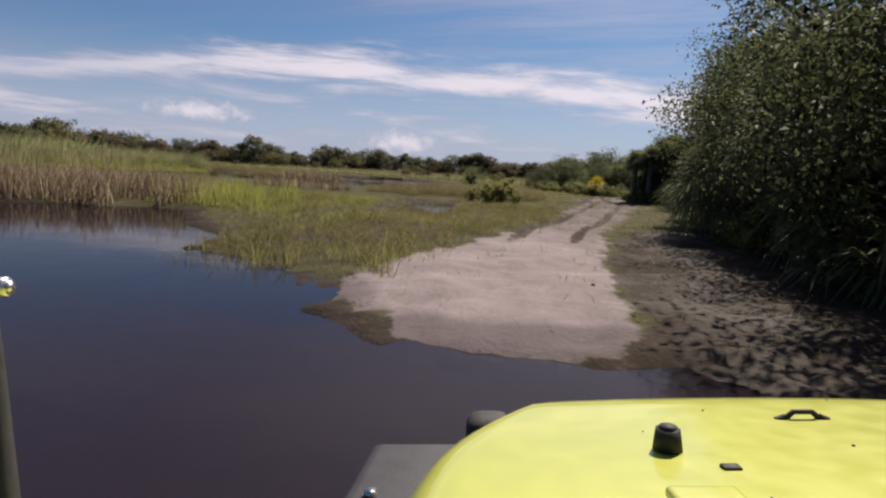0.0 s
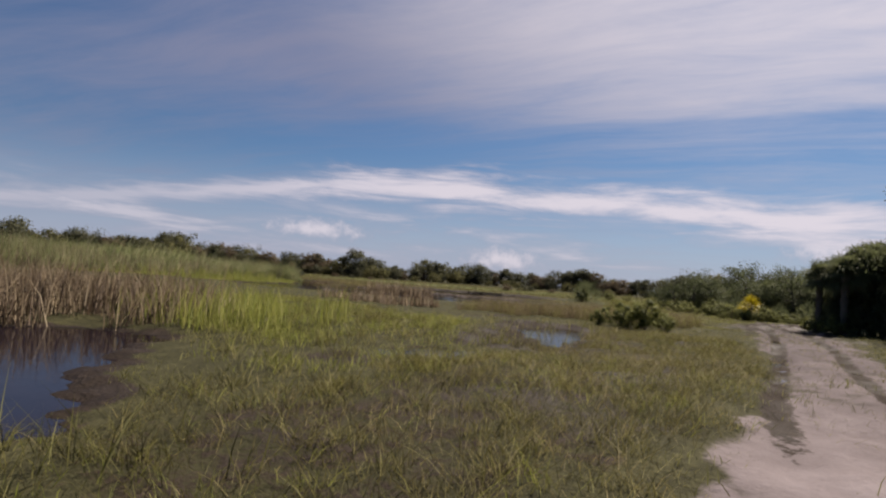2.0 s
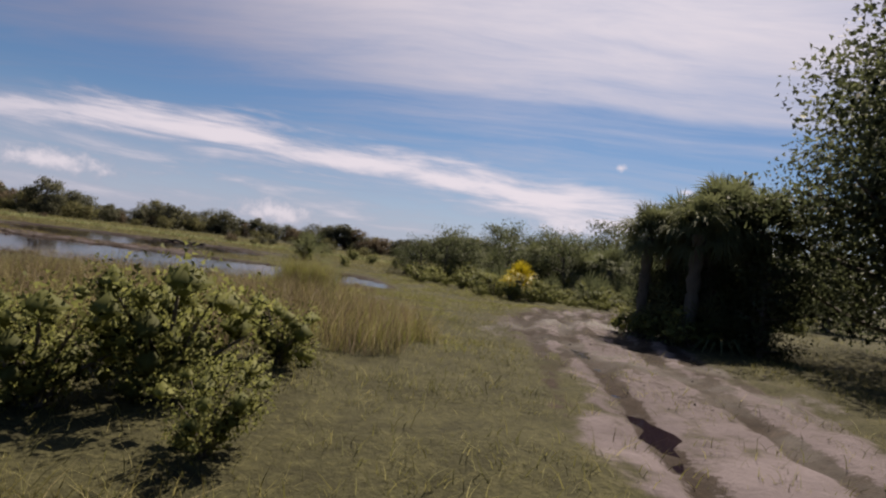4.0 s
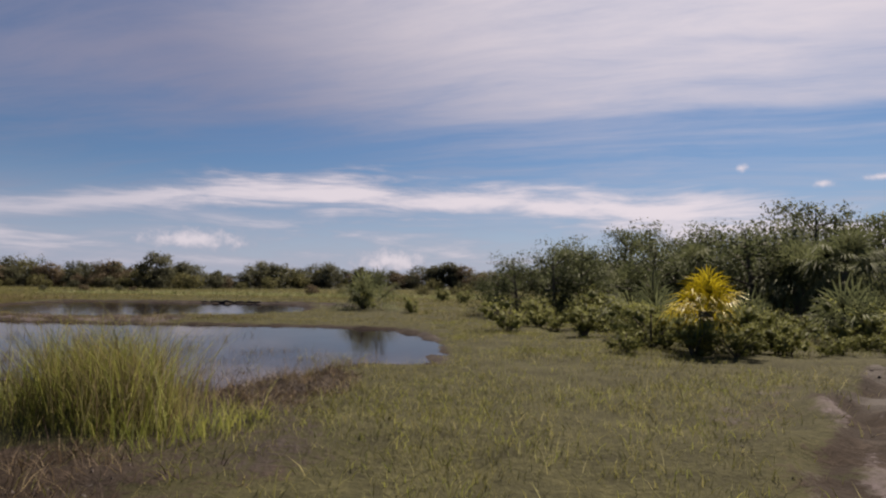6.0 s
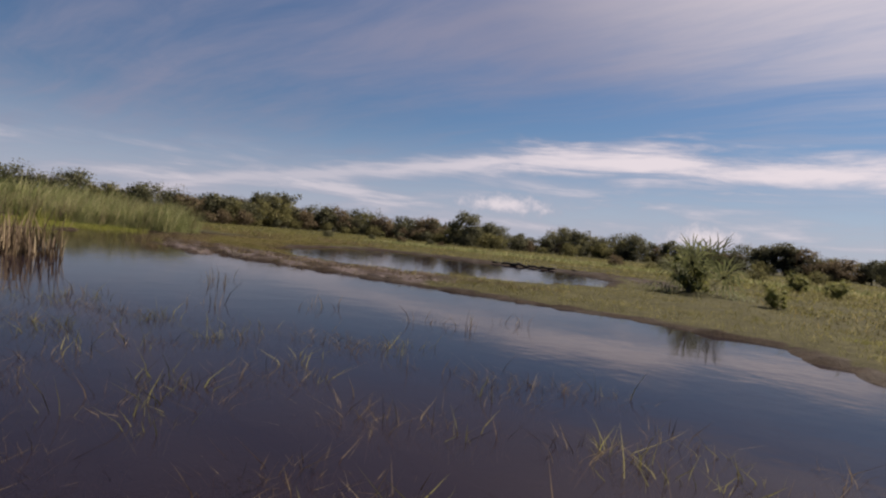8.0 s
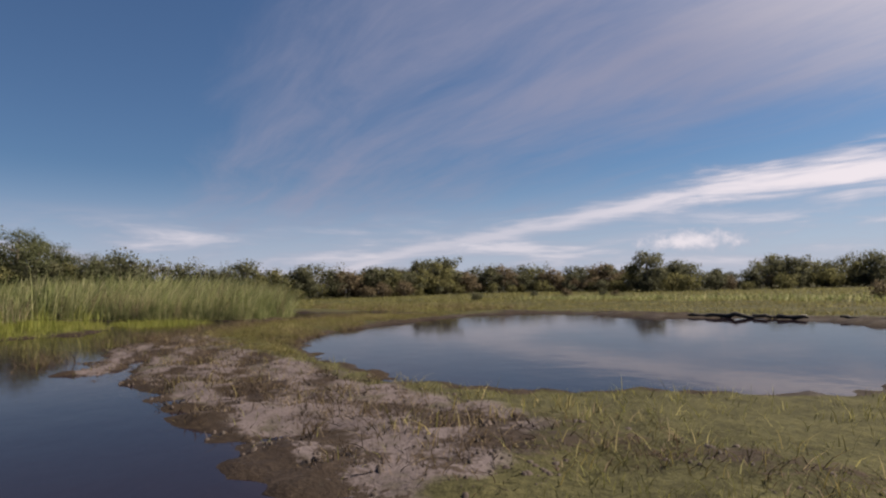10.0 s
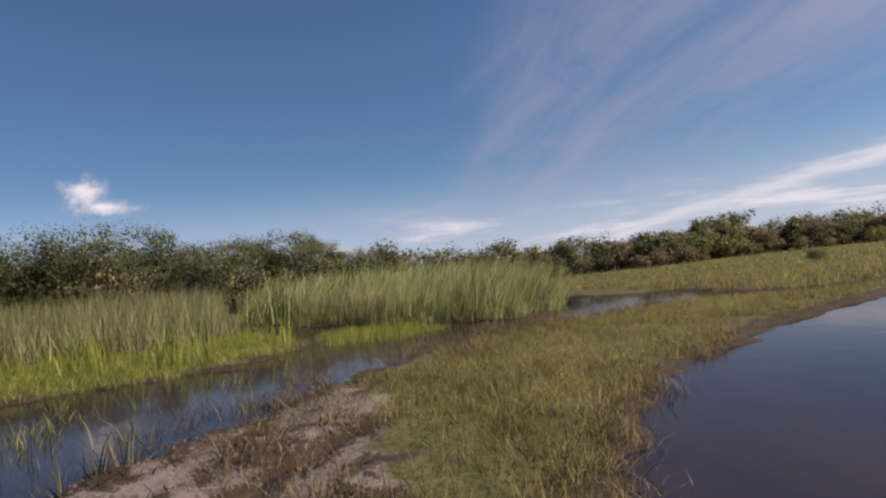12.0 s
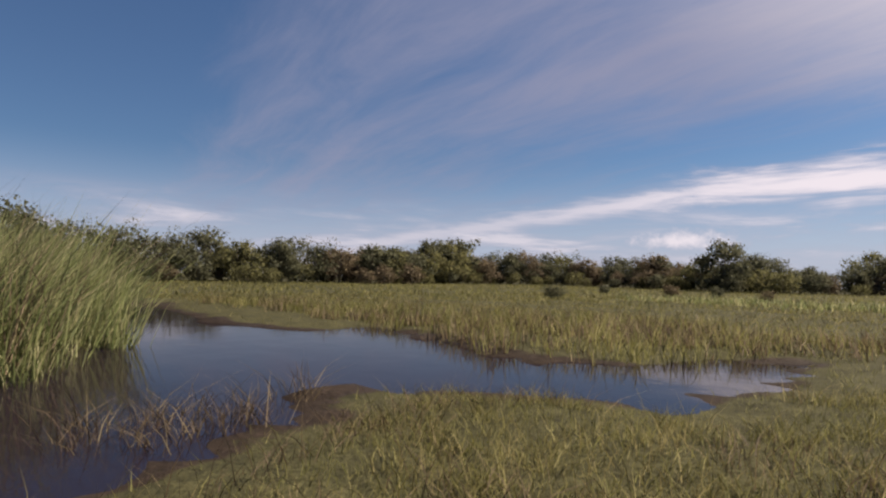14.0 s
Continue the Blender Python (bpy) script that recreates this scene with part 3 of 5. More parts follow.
def build_grass():
    lushness = lambda x, y: 0.15 + 0.85 * sstep(ripple(x, y, 6.0) + 0.6 * ripple(y, x, 2.0), -0.8, 0.8)
    field("turf_grass", "short olive and yellow tufted marsh grass", "grass", TURF, [
        tufts(WHOLE, 21, 5, 0.09, 0.13, 0.008, 1.0, lambda x, y: dry(x, y) * near_far(x, y, 0, 9) * lushness(x, y)),
        tufts(WHOLE, 8, 4, 0.14, 0.14, 0.014, 1.0, lambda x, y: dry(x, y) * near_far(x, y, 9, 24) * lushness(x, y), plain=True),
        tufts(WHOLE, 3.2, 3, 0.25, 0.17, 0.03, 0.8, lambda x, y: dry(x, y) * near_far(x, y, 24, 70), plain=True),
        tufts(MEADOW, 6, 4, 0.25, 0.17, 0.03, 0.9, lambda x, y: dry(x, y) * lushness(x, y), plain=True),
        tufts(WHOLE, 34, 5, 0.10, 0.085, 0.007, 1.2, lambda x, y: dry(x, y) * near_far(x, y, 0, 4.0) * sstep(ripple(x, y, 1.1), -0.9, 0.4), plain=True),
        tufts(NECK, 42, 7, 0.09, 0.12, 0.006, 0.8, lambda x, y: 0.9 * (plan(x, y)[0] < 0.05)),
        tufts(LAWN, 22, 6, 0.09, 0.10, 0.008, 0.8, lambda x, y: dry(x, y) * lushness(y, x))])
    field("far_grass", "distant olive and straw marsh grass", "grass", TURF, [
        tufts([(-130, 20), (-60, 20), (-60, 92), (-20, 100), (70, 60), (70, 200), (-110, 210)], 1.0, 3, 0.5, 0.24, 0.09, 0.6,
              lambda x, y: (plan(x, y)[0] < -1).astype(float) * near_far(x, y, 30, 300), plain=True)])
    field("bright_grass", "bright yellow-green grass on the low bank", "grass", LUSH, [
        tufts(HOLM, 32, 6, 0.12, 0.20, 0.010, 0.8, lambda x, y: dry(x, y) * lushness(x, y)),
        tufts(SHORE, 20, 7, 0.08, 0.14, 0.006, 1.2, lambda x, y: lushness(x, y) * sstep(ripple(y, x, 1.3), -0.9, 0.5) * (plan(x, y)[0] < 0.0) * (1 - 0.8 * plan(x, y)[1])),
        tufts(LAWN, 24, 6, 0.09, 0.10, 0.007, 0.8, lambda x, y: dry(x, y) * lushness(x, y)),
        tufts(TONGUE, 44, 6, 0.13, 0.22, 0.014, 0.8, lambda x, y: (plan(x, y)[0] < 0.15).astype(float), plain=True),
        tufts(ISLE, 44, 6, 0.12, 0.32, 0.014, 0.5, None, plain=True),
        tufts(TONGUE, 2.0, 16, 0.14, 0.75, 0.02, 0.3, lambda x, y: (plan(x, y)[0] < 0.1) * sstep(ripple(x, y, 3.3), 0.0, 0.9)),
        tufts(VERGE, 14, 6, 0.07, 0.46, 0.006, 0.5, lambda x, y: dry(x, y) * sstep(ripple(x, y, 3.5) + 1.2 * sstep(x, 4.2, 6.0), 0.0, 1.4)),
        tufts(SKIRT, 60, 7, 0.08, 0.26, 0.006, 0.6, lambda x, y: 0.9 + 0 * x),
        tufts(RUSHES, 16, 6, 0.10, 0.72, 0.014, 0.3, lambda x, y: sstep(ripple(x, y, 2.4), -1.0, 0.5)),
        tufts(CLUMP, 130, 10, 0.17, 0.86, 0.006, 0.6, lambda x, y: sstep(ripple(x, y, 1.2), -1.2, 0.6), vary=0.22)])
    tussock = lambda x, y: (plan(x, y)[0] < 0.0) * (1 - 0.9 * plan(x, y)[1]) * sstep(ripple(x, y, 2.0), -1.0, 0.4)
    field("tussock_grass", "olive-brown tussocks of bent marsh grass", "grass", TUSSOCK, [
        tufts(SHORE, 5, 42, 0.10, 0.21, 0.006, 1.3, tussock),
        tufts(HOLM, 2.5, 42, 0.12, 0.26, 0.008, 1.1, tussock),
        tufts(NECK, 4, 42, 0.10, 0.17, 0.006, 1.2, tussock),
        tufts(VERGE, 40, 7, 0.08, 0.48, 0.006, 0.55, lambda x, y: dry(x, y) * sstep(ripple(x, y, 1.7), -1.2, 0.4))])
    field("dead_debris", "dark matted dead stalks lying on wet sand", "debris", DEBRIS, [
        tufts(BAR, 26, 7, 0.10, 0.05, 0.016, 3.2, lambda x, y: sstep(ripple(x * 0.7, y * 1.4, 1.0), -0.2, 0.6) * (plan(x, y)[0] < 0.1), wind=2.7),
        tufts(MUDDY[1], 24, 8, 0.12, 0.06, 0.014, 2.6, lambda x, y: 0.7 + 0 * x)])
    field("straw_grass", "flattened straw-coloured and olive grass along the bank", "grass", STRAW, [
        tufts(SHORE, 34, 8, 0.08, 0.16, 0.006, 1.4, lambda x, y: (0.25 + 0.75 * sstep(ripple(x, y, 1.2), -0.5, 0.6)) * (1 - sstep(plan(x, y)[0], -0.2, 0.9)) * (1 - 0.7 * plan(x, y)[1])),
        tufts(NECK, 26, 8, 0.10, 0.20, 0.006, 0.8, lambda x, y: (plan(x, y)[0] < 0.1) * lushness(x, y)),
        tufts(CLUMP, 100, 9, 0.17, 0.95, 0.006, 0.5, lambda x, y: sstep(ripple(x, y, 1.2), 1.2, -0.6), vary=0.22),
        tufts(VERGE, 9, 7, 0.07, 0.55, 0.006, 0.45, lambda x, y: dry(x, y) * sstep(ripple(x, y, 3.5), 1.4, -0.6)),
        tufts(MEADOW, 3, 4, 0.3, 0.19, 0.03, 0.8, lambda x, y: dry(x, y) * sstep(ripple(x * 0.4, y, 6.0), -0.6, 0.8), plain=True),
        tufts([(-14, 67.3), (-4, 68.2), (0, 67.4), (1, 70), (-6, 70.2), (-13, 71)], 9, 5, 0.08, 0.16, 0.011, 0.7, lambda x, y: 0.55 * lushness(x, y) * (1 - sstep(plan(x, y)[0], -0.2, 0.3)))])
    band = [(-37, 92.2), (-33.5, 91.4), (-29.5, 90.2), (-28, 91.8), (-27, 94.8), (-24, 98), (-33, 100), (-46, 96), (-50, 92.5)]
    mire = [(-7, 51), (2, 51.8), (5, 51.6), (7.2, 54), (6, 57), (2, 58), (-6, 56.5)]
    strand = [(-14, 66.6), (-19, 68.8), (-24, 73.6), (-26.8, 76.6), (-28, 82), (-29.6, 86), (-30.6, 85), (-29.2, 79), (-26.6, 74), (-21, 70), (-15, 66.2)]
    rim = [(-16, 69.6), (-20, 71), (-23.5, 74), (-26.2, 77.5), (-27.4, 82), (-28.6, 86), (-26.8, 86), (-25.4, 80), (-22.6, 75.8), (-19, 72.6), (-16, 71)]
    field("rusty_weeds", "reddish-brown flooded weeds at the water's edge", "weeds", RUST, [
        tufts(mire, 15, 14, 0.11, 0.20, 0.007, 1.1, lambda x, y: sstep(ripple(x, y, 1.5) + 0.5 * sstep(y, 55, 51), -0.05, 0.5)),
        tufts(VERGE, 34, 7, 0.08, 0.52, 0.006, 0.5, lambda x, y: dry(x, y)),
        tufts(rim, 9, 26, 0.13, 0.24, 0.006, 1.2, lambda x, y: sstep(ripple(x, y, 1.6), -0.6, 0.5)),
        tufts(strand, 20, 12, 0.11, 0.32, 0.008, 1.1, lambda x, y: sstep(ripple(x, y, 1.9), -0.9, 0.5)),
        tufts(NECK, 22, 9, 0.11, 0.19, 0.007, 1.0, lambda x, y: np.maximum(sstep(ripple(y, x, 3.1), 0.0, 0.9), sstep(plan(x, y)[0], -0.9, -0.2)) * (plan(x, y)[0] < 0.4)),
        tufts(MUDDY[1], 44, 10, 0.10, 0.13, 0.007, 1.6, lambda x, y: 0.8 + 0 * x),
        tufts(MUDDY[0], 30, 9, 0.10, 0.16, 0.007, 1.4, lambda x, y: 0.8 + 0 * x),
        tufts([(-3, 67.4), (-9, 68.2), (-13, 69.0), (-18, 71.0), (-18, 71.9), (-13, 70.0), (-9, 69.1), (-3, 68.4)], 16, 9, 0.10, 0.15, 0.007, 1.0, lambda x, y: 0.3 + 0.7 * sstep(ripple(x, y, 1.6), -0.6, 0.6)),
        tufts(CLUMP, 50, 8, 0.17, 0.6, 0.006, 0.5, None),
        tufts(BAR, 26, 8, 0.10, 0.08, 0.009, 1.8, lambda x, y: sstep(ripple(x, y, 1.2), -0.1, 0.7)),
        tufts(MUDDY[3], 20, 8, 0.10, 0.10, 0.009, 2.0, lambda x, y: 0.7 + 0 * x),
        tufts([(-9, 70.6), (-13, 72), (-18, 76), (-22, 84), (-23.6, 90), (-24.4, 89), (-22.6, 83), (-18.6, 76.4), (-13, 71.4)], 12, 8, 0.10, 0.12, 0.009, 1.4, lambda x, y: 0.7 * (plan(x, y)[0] < 0.1)),
        tufts([(-12, 53), (4, 58), (2, 63.5), (-12, 62)], 0.8, 16, 0.2, 0.34, 0.012, 0.6, lambda x, y: sstep(ripple(x, y, 2.6), 0.5, 1.0)),
        tufts([(-20, 69.6), (-4, 67.3), (-3, 69.5), (-14, 71.5)], 14, 6, 0.06, 0.14, 0.010, 1.0, lambda x, y: sstep(ripple(x, y, 1.3), 0.0, 0.8)),
        tufts(band, 10, 6, 0.15, 0.34, 0.018, 0.5, lambda x, y: sstep(ripple(x, y, 5), -0.8, 0.6))])
    ponds = [(-5, 10.5), (-1, 9.6), (0, 12), (-2, 13), (-5, 13.5)]
    field("flooded_grass", "thin grass standing in shallow water", "grass", TURF, [
        tufts(ponds, 10, 9, 0.10, 0.34, 0.010, 0.7, lambda x, y: sstep(ripple(x, y, 1.6), -0.4, 0.6)),
        tufts([(-3, 23.5), (1.4, 24), (1.4, 33.5), (-2.4, 34)], 3.2, 10, 0.11, 0.34, 0.012, 0.6, lambda x, y: sstep(ripple(x, y, 1.8), -0.1, 0.6)),
        tufts([(-24, 66), (-15, 67), (-20, 71), (-26, 71)], 8, 9, 0.12, 0.36, 0.012, 0.6, lambda x, y: sstep(ripple(x, y, 1.5), 0.0, 0.7)),
        tufts(band, 10, 6, 0.15, 0.34, 0.016, 0.5, lambda x, y: 0.8 + 0 * x),
        tufts(mire, 7, 12, 0.10, 0.24, 0.008, 0.8, lambda x, y: sstep(ripple(y, x, 1.9), 0.0, 0.7))])


def build_reeds():
    field("dead_reeds", "brown dead cattail reeds standing in water", "reeds", DEAD_REED, [
        tufts([(-30, 19), (-16, 19.8), (-11.6, 20.2), (-9.2, 20.4), (-9.6, 24), (-13, 27), (-30, 27)], 26, 5, 0.12, 0.84, 0.022, 0.4, lambda x, y: sstep(ripple(x, y, 3.0), -1.4, 0.2), z=None),
        tufts([(-13, 40), (-8, 37.5), (-6, 38), (-7, 40), (-13, 42)], 14, 5, 0.12, 0.5, 0.03, 0.25, None),
        tufts([(-16, 58.2), (-10.6, 59), (-10.2, 60.4), (-16, 61.5)], 22, 5, 0.12, 0.9, 0.03, 0.2, None)])
    tall = [(-32.2, 80.9), (-33, 82.8), (-36, 85.2), (-44, 86.8), (-60, 89.5), (-78, 90), (-78, 73), (-60, 71.8), (-46, 74.6), (-38.5, 77.6), (-34.4, 79.5)]
    west = [(-37, 64), (-35, 69), (-40, 71), (-58, 69), (-78, 70), (-78, 45), (-60, 45), (-44, 54)]
    nearby = lambda x, y: ((x > -48) & (y > 72)).astype(float)
    field("cattail_reeds", "tall green and straw cattail reeds bowing in wind", "reeds", CATTAIL, [
        tufts(tall, 52, 5, 0.14, lambda x, y: 1.30 + 0.20 * ripple(x, y, 2.6) + 0.12 * ripple(y, x, 1.0), 0.017, 0.58, nearby, vary=0.42, wind=1.25),
        tufts(tall, 7, 4, 0.25, 2.3, 0.06, 0.4, lambda x, y: 1 - nearby(x, y), vary=0.3, wind=1.25),
        tufts(tall, 22, 4, 0.12, 0.55, 0.02, 0.4, nearby),
        tufts([(-33, 83.6), (-31.4, 80.9), (-34.2, 78.9), (-38.5, 77), (-46, 73.9), (-46, 75), (-38, 78.6), (-34, 81)], 26, 6, 0.12, 0.5, 0.016, 0.5, None),
        tufts(west, 13, 4, 0.22, lambda x, y: 1.15 + 1.0 * sstep(-x, 42, 56) + 0.3 * ripple(x, y, 6.0), 0.036, 0.35, None, vary=0.35, plain=True),
        tufts([(-46, 122), (-20, 116), (5, 108), (25, 98), (25, 106), (-15, 128), (-46, 134)], 3, 3, 0.3, 0.42, 0.04, 0.5, None)], 1.1)
    field("reed_stalks", "pale dry stalks among the cattail reeds", "reeds", DEAD_REED, [
        tufts(tall, 13, 5, 0.12, 1.5, 0.018, 0.6, lambda x, y: sstep(ripple(x, y, 3.7), -0.5, 0.7), wind=1.25), tufts(west, 8, 4, 0.22, lambda x, y: 1.2 + 1.0 * sstep(-x, 42, 56), 0.036, 0.35, lambda x, y: 0.25 + 0.75 * sstep(ripple(x, y, 7), -0.9, 0.4), plain=True)], 1.1)



def build_clods():
    """Torn clods of dark mud strewn over the bar and the shores."""
    xs, ys = [], []
    for poly, density in ((BAR, 110), (MUDDY[1], 60), (MUDDY[0], 60), (MUDDY[3], 60), (MUDDY[5], 8), (MUDDY[6], 3), (MUDDY[4], 3)):
        x, y = scatter(poly, density, lambda x, y: sstep(ripple(x, y, 0.9), -0.5, 0.8) * (plan(x, y)[0] < 0.15))
        xs.append(x), ys.append(y)
    x, y = np.concatenate(xs), np.concatenate(ys)
    n = len(x)
    size = 0.010 + 0.036 * rng.random(n) ** 3
    a = rng.uniform(0, 6.28, n)
    ring = np.arange(5) * 2 * np.pi / 5
    r = size[:, None] * rng.uniform(0.6, 1.5, (n, 5))
    base = np.stack([x[:, None] + r * np.cos(ring + a[:, None]), y[:, None] + r * np.sin(ring + a[:, None]), np.repeat(height(x, y)[:, None] - 0.02, 5, 1)], 2)
    top = base * [1, 1, 1]
    top[:, :, 0] = x[:, None] + 0.55 * (base[:, :, 0] - x[:, None])
    top[:, :, 1] = y[:, None] + 0.55 * (base[:, :, 1] - y[:, None])
    top[:, :, 2] += size[:, None] * rng.uniform(0.1, 0.6, (n, 5)) + 0.02
    peak = np.stack([x, y, top[:, :, 2].mean(1) + size * 0.25], 1)[:, None]
    v = np.concatenate([base, top, peak], 1).reshape(-1, 3)
    i = np.arange(n)[:, None] * 11
    k = np.arange(5)
    quads = np.concatenate([i + [int(q), int((q + 1) % 5), 5 + int((q + 1) % 5), 5 + int(q)] for q in k])
    tris = np.concatenate([i + [5 + int(q), 5 + int((q + 1) % 5), 10] for q in k])
    me = mesh_from("mud_clods", v, quads, tris)
    me.materials.append(plain_material("dark_torn_mud", (0.04, 0.027, 0.022), 0.8, vary=0.5, scale=3.0, relief=0.02))
    return tagged(new("mud_clods", me), "dark torn clods of mud on the wet ground", "mud", kind="stuff")


build_grass()
build_clods()
build_reeds()


# ---------------------------------------------------------------- trees, palms and shrubs
def part(name, mesh, mat, parent, label=""):
    mesh.materials.append(mat)
    ob = new(name, mesh)
    ob.parent = parent
    if label:
        tagged(ob, label)
    return ob


def tube(points, radii, sides=7):
    """Verts and quads of a tapering limb along points."""
    pts = np.array(points, float)
    n = len(pts)
    ring = np.linspace(0, 2 * np.pi, sides, endpoint=False)
    way = np.gradient(pts, axis=0)
    way /= np.linalg.norm(way, axis=1)[:, None] + 1e-9
    ref = np.where(np.abs(way[:, 2:3]) > 0.9, [[1.0, 0, 0]], [[0, 0, 1.0]])
    a = np.cross(way, ref)
    a /= np.linalg.norm(a, axis=1)[:, None] + 1e-9
    b = np.cross(way, a)
    v = pts[:, None] + np.array(radii)[:, None, None] * (np.cos(ring)[None, :, None] * a[:, None] + np.sin(ring)[None, :, None] * b[:, None])
    k, s = np.meshgrid(np.arange(n - 1), np.arange(sides), indexing="ij")
    k, s = k.ravel(), s.ravel()
    s2 = (s + 1) % sides
    return v.reshape(-1, 3), np.stack([k * sides + s, k * sides + s2, (k + 1) * sides + s2, (k + 1) * sides + s], 1)


def joined(name, pieces):
    vs, qs, at = [], [], 0
    for v, q in pieces:
        vs.append(v), qs.append(q + at)
        at += len(v)
    me = mesh_from(name, np.concatenate(vs), np.concatenate(qs))
    me.polygons.foreach_set("use_smooth", np.ones(len(me.polygons), bool))
    return me


SPRAY_V = np.array([(1, 0, 0), (0, 1, 0), (-1, 0, 0), (0, -1, 0), (0, 0, 1), (0, 0, -1)], float)
SPRAY_F = np.array([(0, 1, 4), (1, 2, 4), (2, 3, 4), (3, 0, 4), (1, 0, 5), (2, 1, 5), (3, 2, 5), (0, 3, 5)])


def leaf_cloud(name, centres, radii, count, size, gen, flat=0.75, core=0.6):
    """Leaves round a set of twig ends, thickest about each end's close inner spray."""
    n = len(centres)
    share = radii ** 2
    pick = gen.choice(n, count, p=share / share.sum())
    d = gen.normal(0, 1, (count, 3))
    d /= np.linalg.norm(d, axis=1)[:, None]
    r = (0.3 if core else 0.1) + (0.75 if core else 0.92) * gen.random(count) ** (1.0 if core else 0.42)
    p = centres[pick] + d * (r * radii[pick])[:, None] * [1, 1, flat]
    s = size * gen.uniform(0.6, 1.5, count) * np.where((r < 0.62) & (size > 0.15), 1.7, 0.92)
    u = gen.normal(0, 1, (count, 3)) + d * 0.6
    u /= np.linalg.norm(u, axis=1)[:, None]
    w = np.cross(u, gen.normal(0, 1, (count, 3)))
    w /= np.linalg.norm(w, axis=1)[:, None] + 1e-9
    u, w = u * s[:, None], w * (s * (0.5 if size > 0.2 else 0.36))[:, None]
    v = np.stack([p - u * 0.5 + w, p - u * 0.4 - w, p + u * 0.6], 1).reshape(-1, 3)
    mid = centres.mean(0)
    # close inner sprays
    k = len(SPRAY_V)
    if core == 0:
        n, centres, radii = 0, centres[:0], radii[:0]
    inner = SPRAY_V[None] * gen.uniform(0.7, 1.45, (n, k, 1)) * (radii * core)[:, None, None] * [1, 1, flat] + centres[:, None]
    tris = np.concatenate([np.arange(count * 3).reshape(-1, 3), (count * 3 + np.arange(n)[:, None, None] * k + SPRAY_F[None]).reshape(-1, 3)])
    me = mesh_from(name, np.concatenate([v, inner.reshape(-1, 3)]), None, tris)
    out = np.concatenate([p, inner.reshape(-1, 3)]) - mid * [1, 1, 0.6]
    out /= np.linalg.norm(out, axis=1)[:, None] + 1e-9
    own = np.concatenate([d * 0.7 + gen.normal(0, 0.4 if core else 0.25, (count, 3)), np.tile(SPRAY_V, (n, 1)).reshape(-1, 3)]) + out * 0.7 + [0, 0, 0.25]
    soft_normals(me, np.concatenate([np.repeat(own[:count], 3, 0), own[count:]]))
    return me


def broadleaf(name, tall, wide, leaves, size, mat, seed, base=0.12, limbs=9, label="", fill=24, core=0.6, puff=1.0):
    """A tree: forked tapering trunk and limbs, and a crown of leaf sprays of uneven outline."""
    gen = np.random.default_rng(seed)
    root = new(name)
    wood, tips, sizes = [], [], []
    lean = gen.normal(0, 0.05, 2) * tall
    trunk = [(0, 0, -0.2), (lean[0] * 0.3, lean[1] * 0.3, tall * 0.3), (lean[0], lean[1], tall * 0.62), (lean[0] * 1.3, lean[1] * 1.3, tall * 0.86)]
    wood.append(tube(trunk, np.array([0.032, 0.024, 0.014, 0.005]) * tall))
    tips.append(trunk[-1]), sizes.append(0.16 * wide)
    for k in range(limbs):
        f = base + (0.9 - base) * (k + gen.random()) / limbs
        a = k * 2.4 + gen.normal(0, 0.4)
        start = np.array([lean[0] * f, lean[1] * f, tall * f * 0.8])
        reach = wide * 0.5 * gen.uniform(0.65, 1.1) * (1 - 0.55 * max(0, f - 0.35))
        rise = tall * gen.uniform(0.05, 0.22)
        end = start + [math.cos(a) * reach, math.sin(a) * reach, rise]
        mid = (start + end) / 2 + gen.normal(0, 0.03, 3) * tall
        wood.append(tube([start, mid, end], np.array([0.012, 0.008, 0.003]) * tall, 5))
        for q in (mid, end, (mid + end) / 2):
            for _ in range(2):
                tips.append(q + gen.normal(0, 0.075, 3) * [wide, wide, tall * 0.7])
                sizes.append(wide * gen.uniform(0.09, 0.2))
    if limbs > 12:
        part("trunk", joined("trunk", wood[:1]), BARK, root, "grey-brown trunk")
        for piece in wood[1:]:
            part("limb", joined("limb", [piece]), BARK, root)
    else:
        part("trunk", joined("trunk", wood), BARK, root, "grey-brown forked trunk and limbs")
    # further sprays fill the crown unevenly
    for k in range(fill):
        d = gen.normal(0, 1, 3)
        d /= np.linalg.norm(d)
        d *= gen.uniform(0.55, 1.0) * np.array([wide * 0.46, wide * 0.46, tall * (0.5 - base * 0.5) * 0.9])
        tips.append(d + [lean[0] * 0.5, lean[1] * 0.5, tall * (0.5 + base * 0.5) * 0.94])
        sizes.append(wide * gen.uniform(0.07, 0.17))
    tips = np.array(tips)
    tips[:, 2] = np.clip(tips[:, 2], 0.3, None)
    part("crown", leaf_cloud("crown", tips, np.array(sizes) * puff, leaves, size, gen, core=core), mat, root)
    return tagged(root, label, "tree")


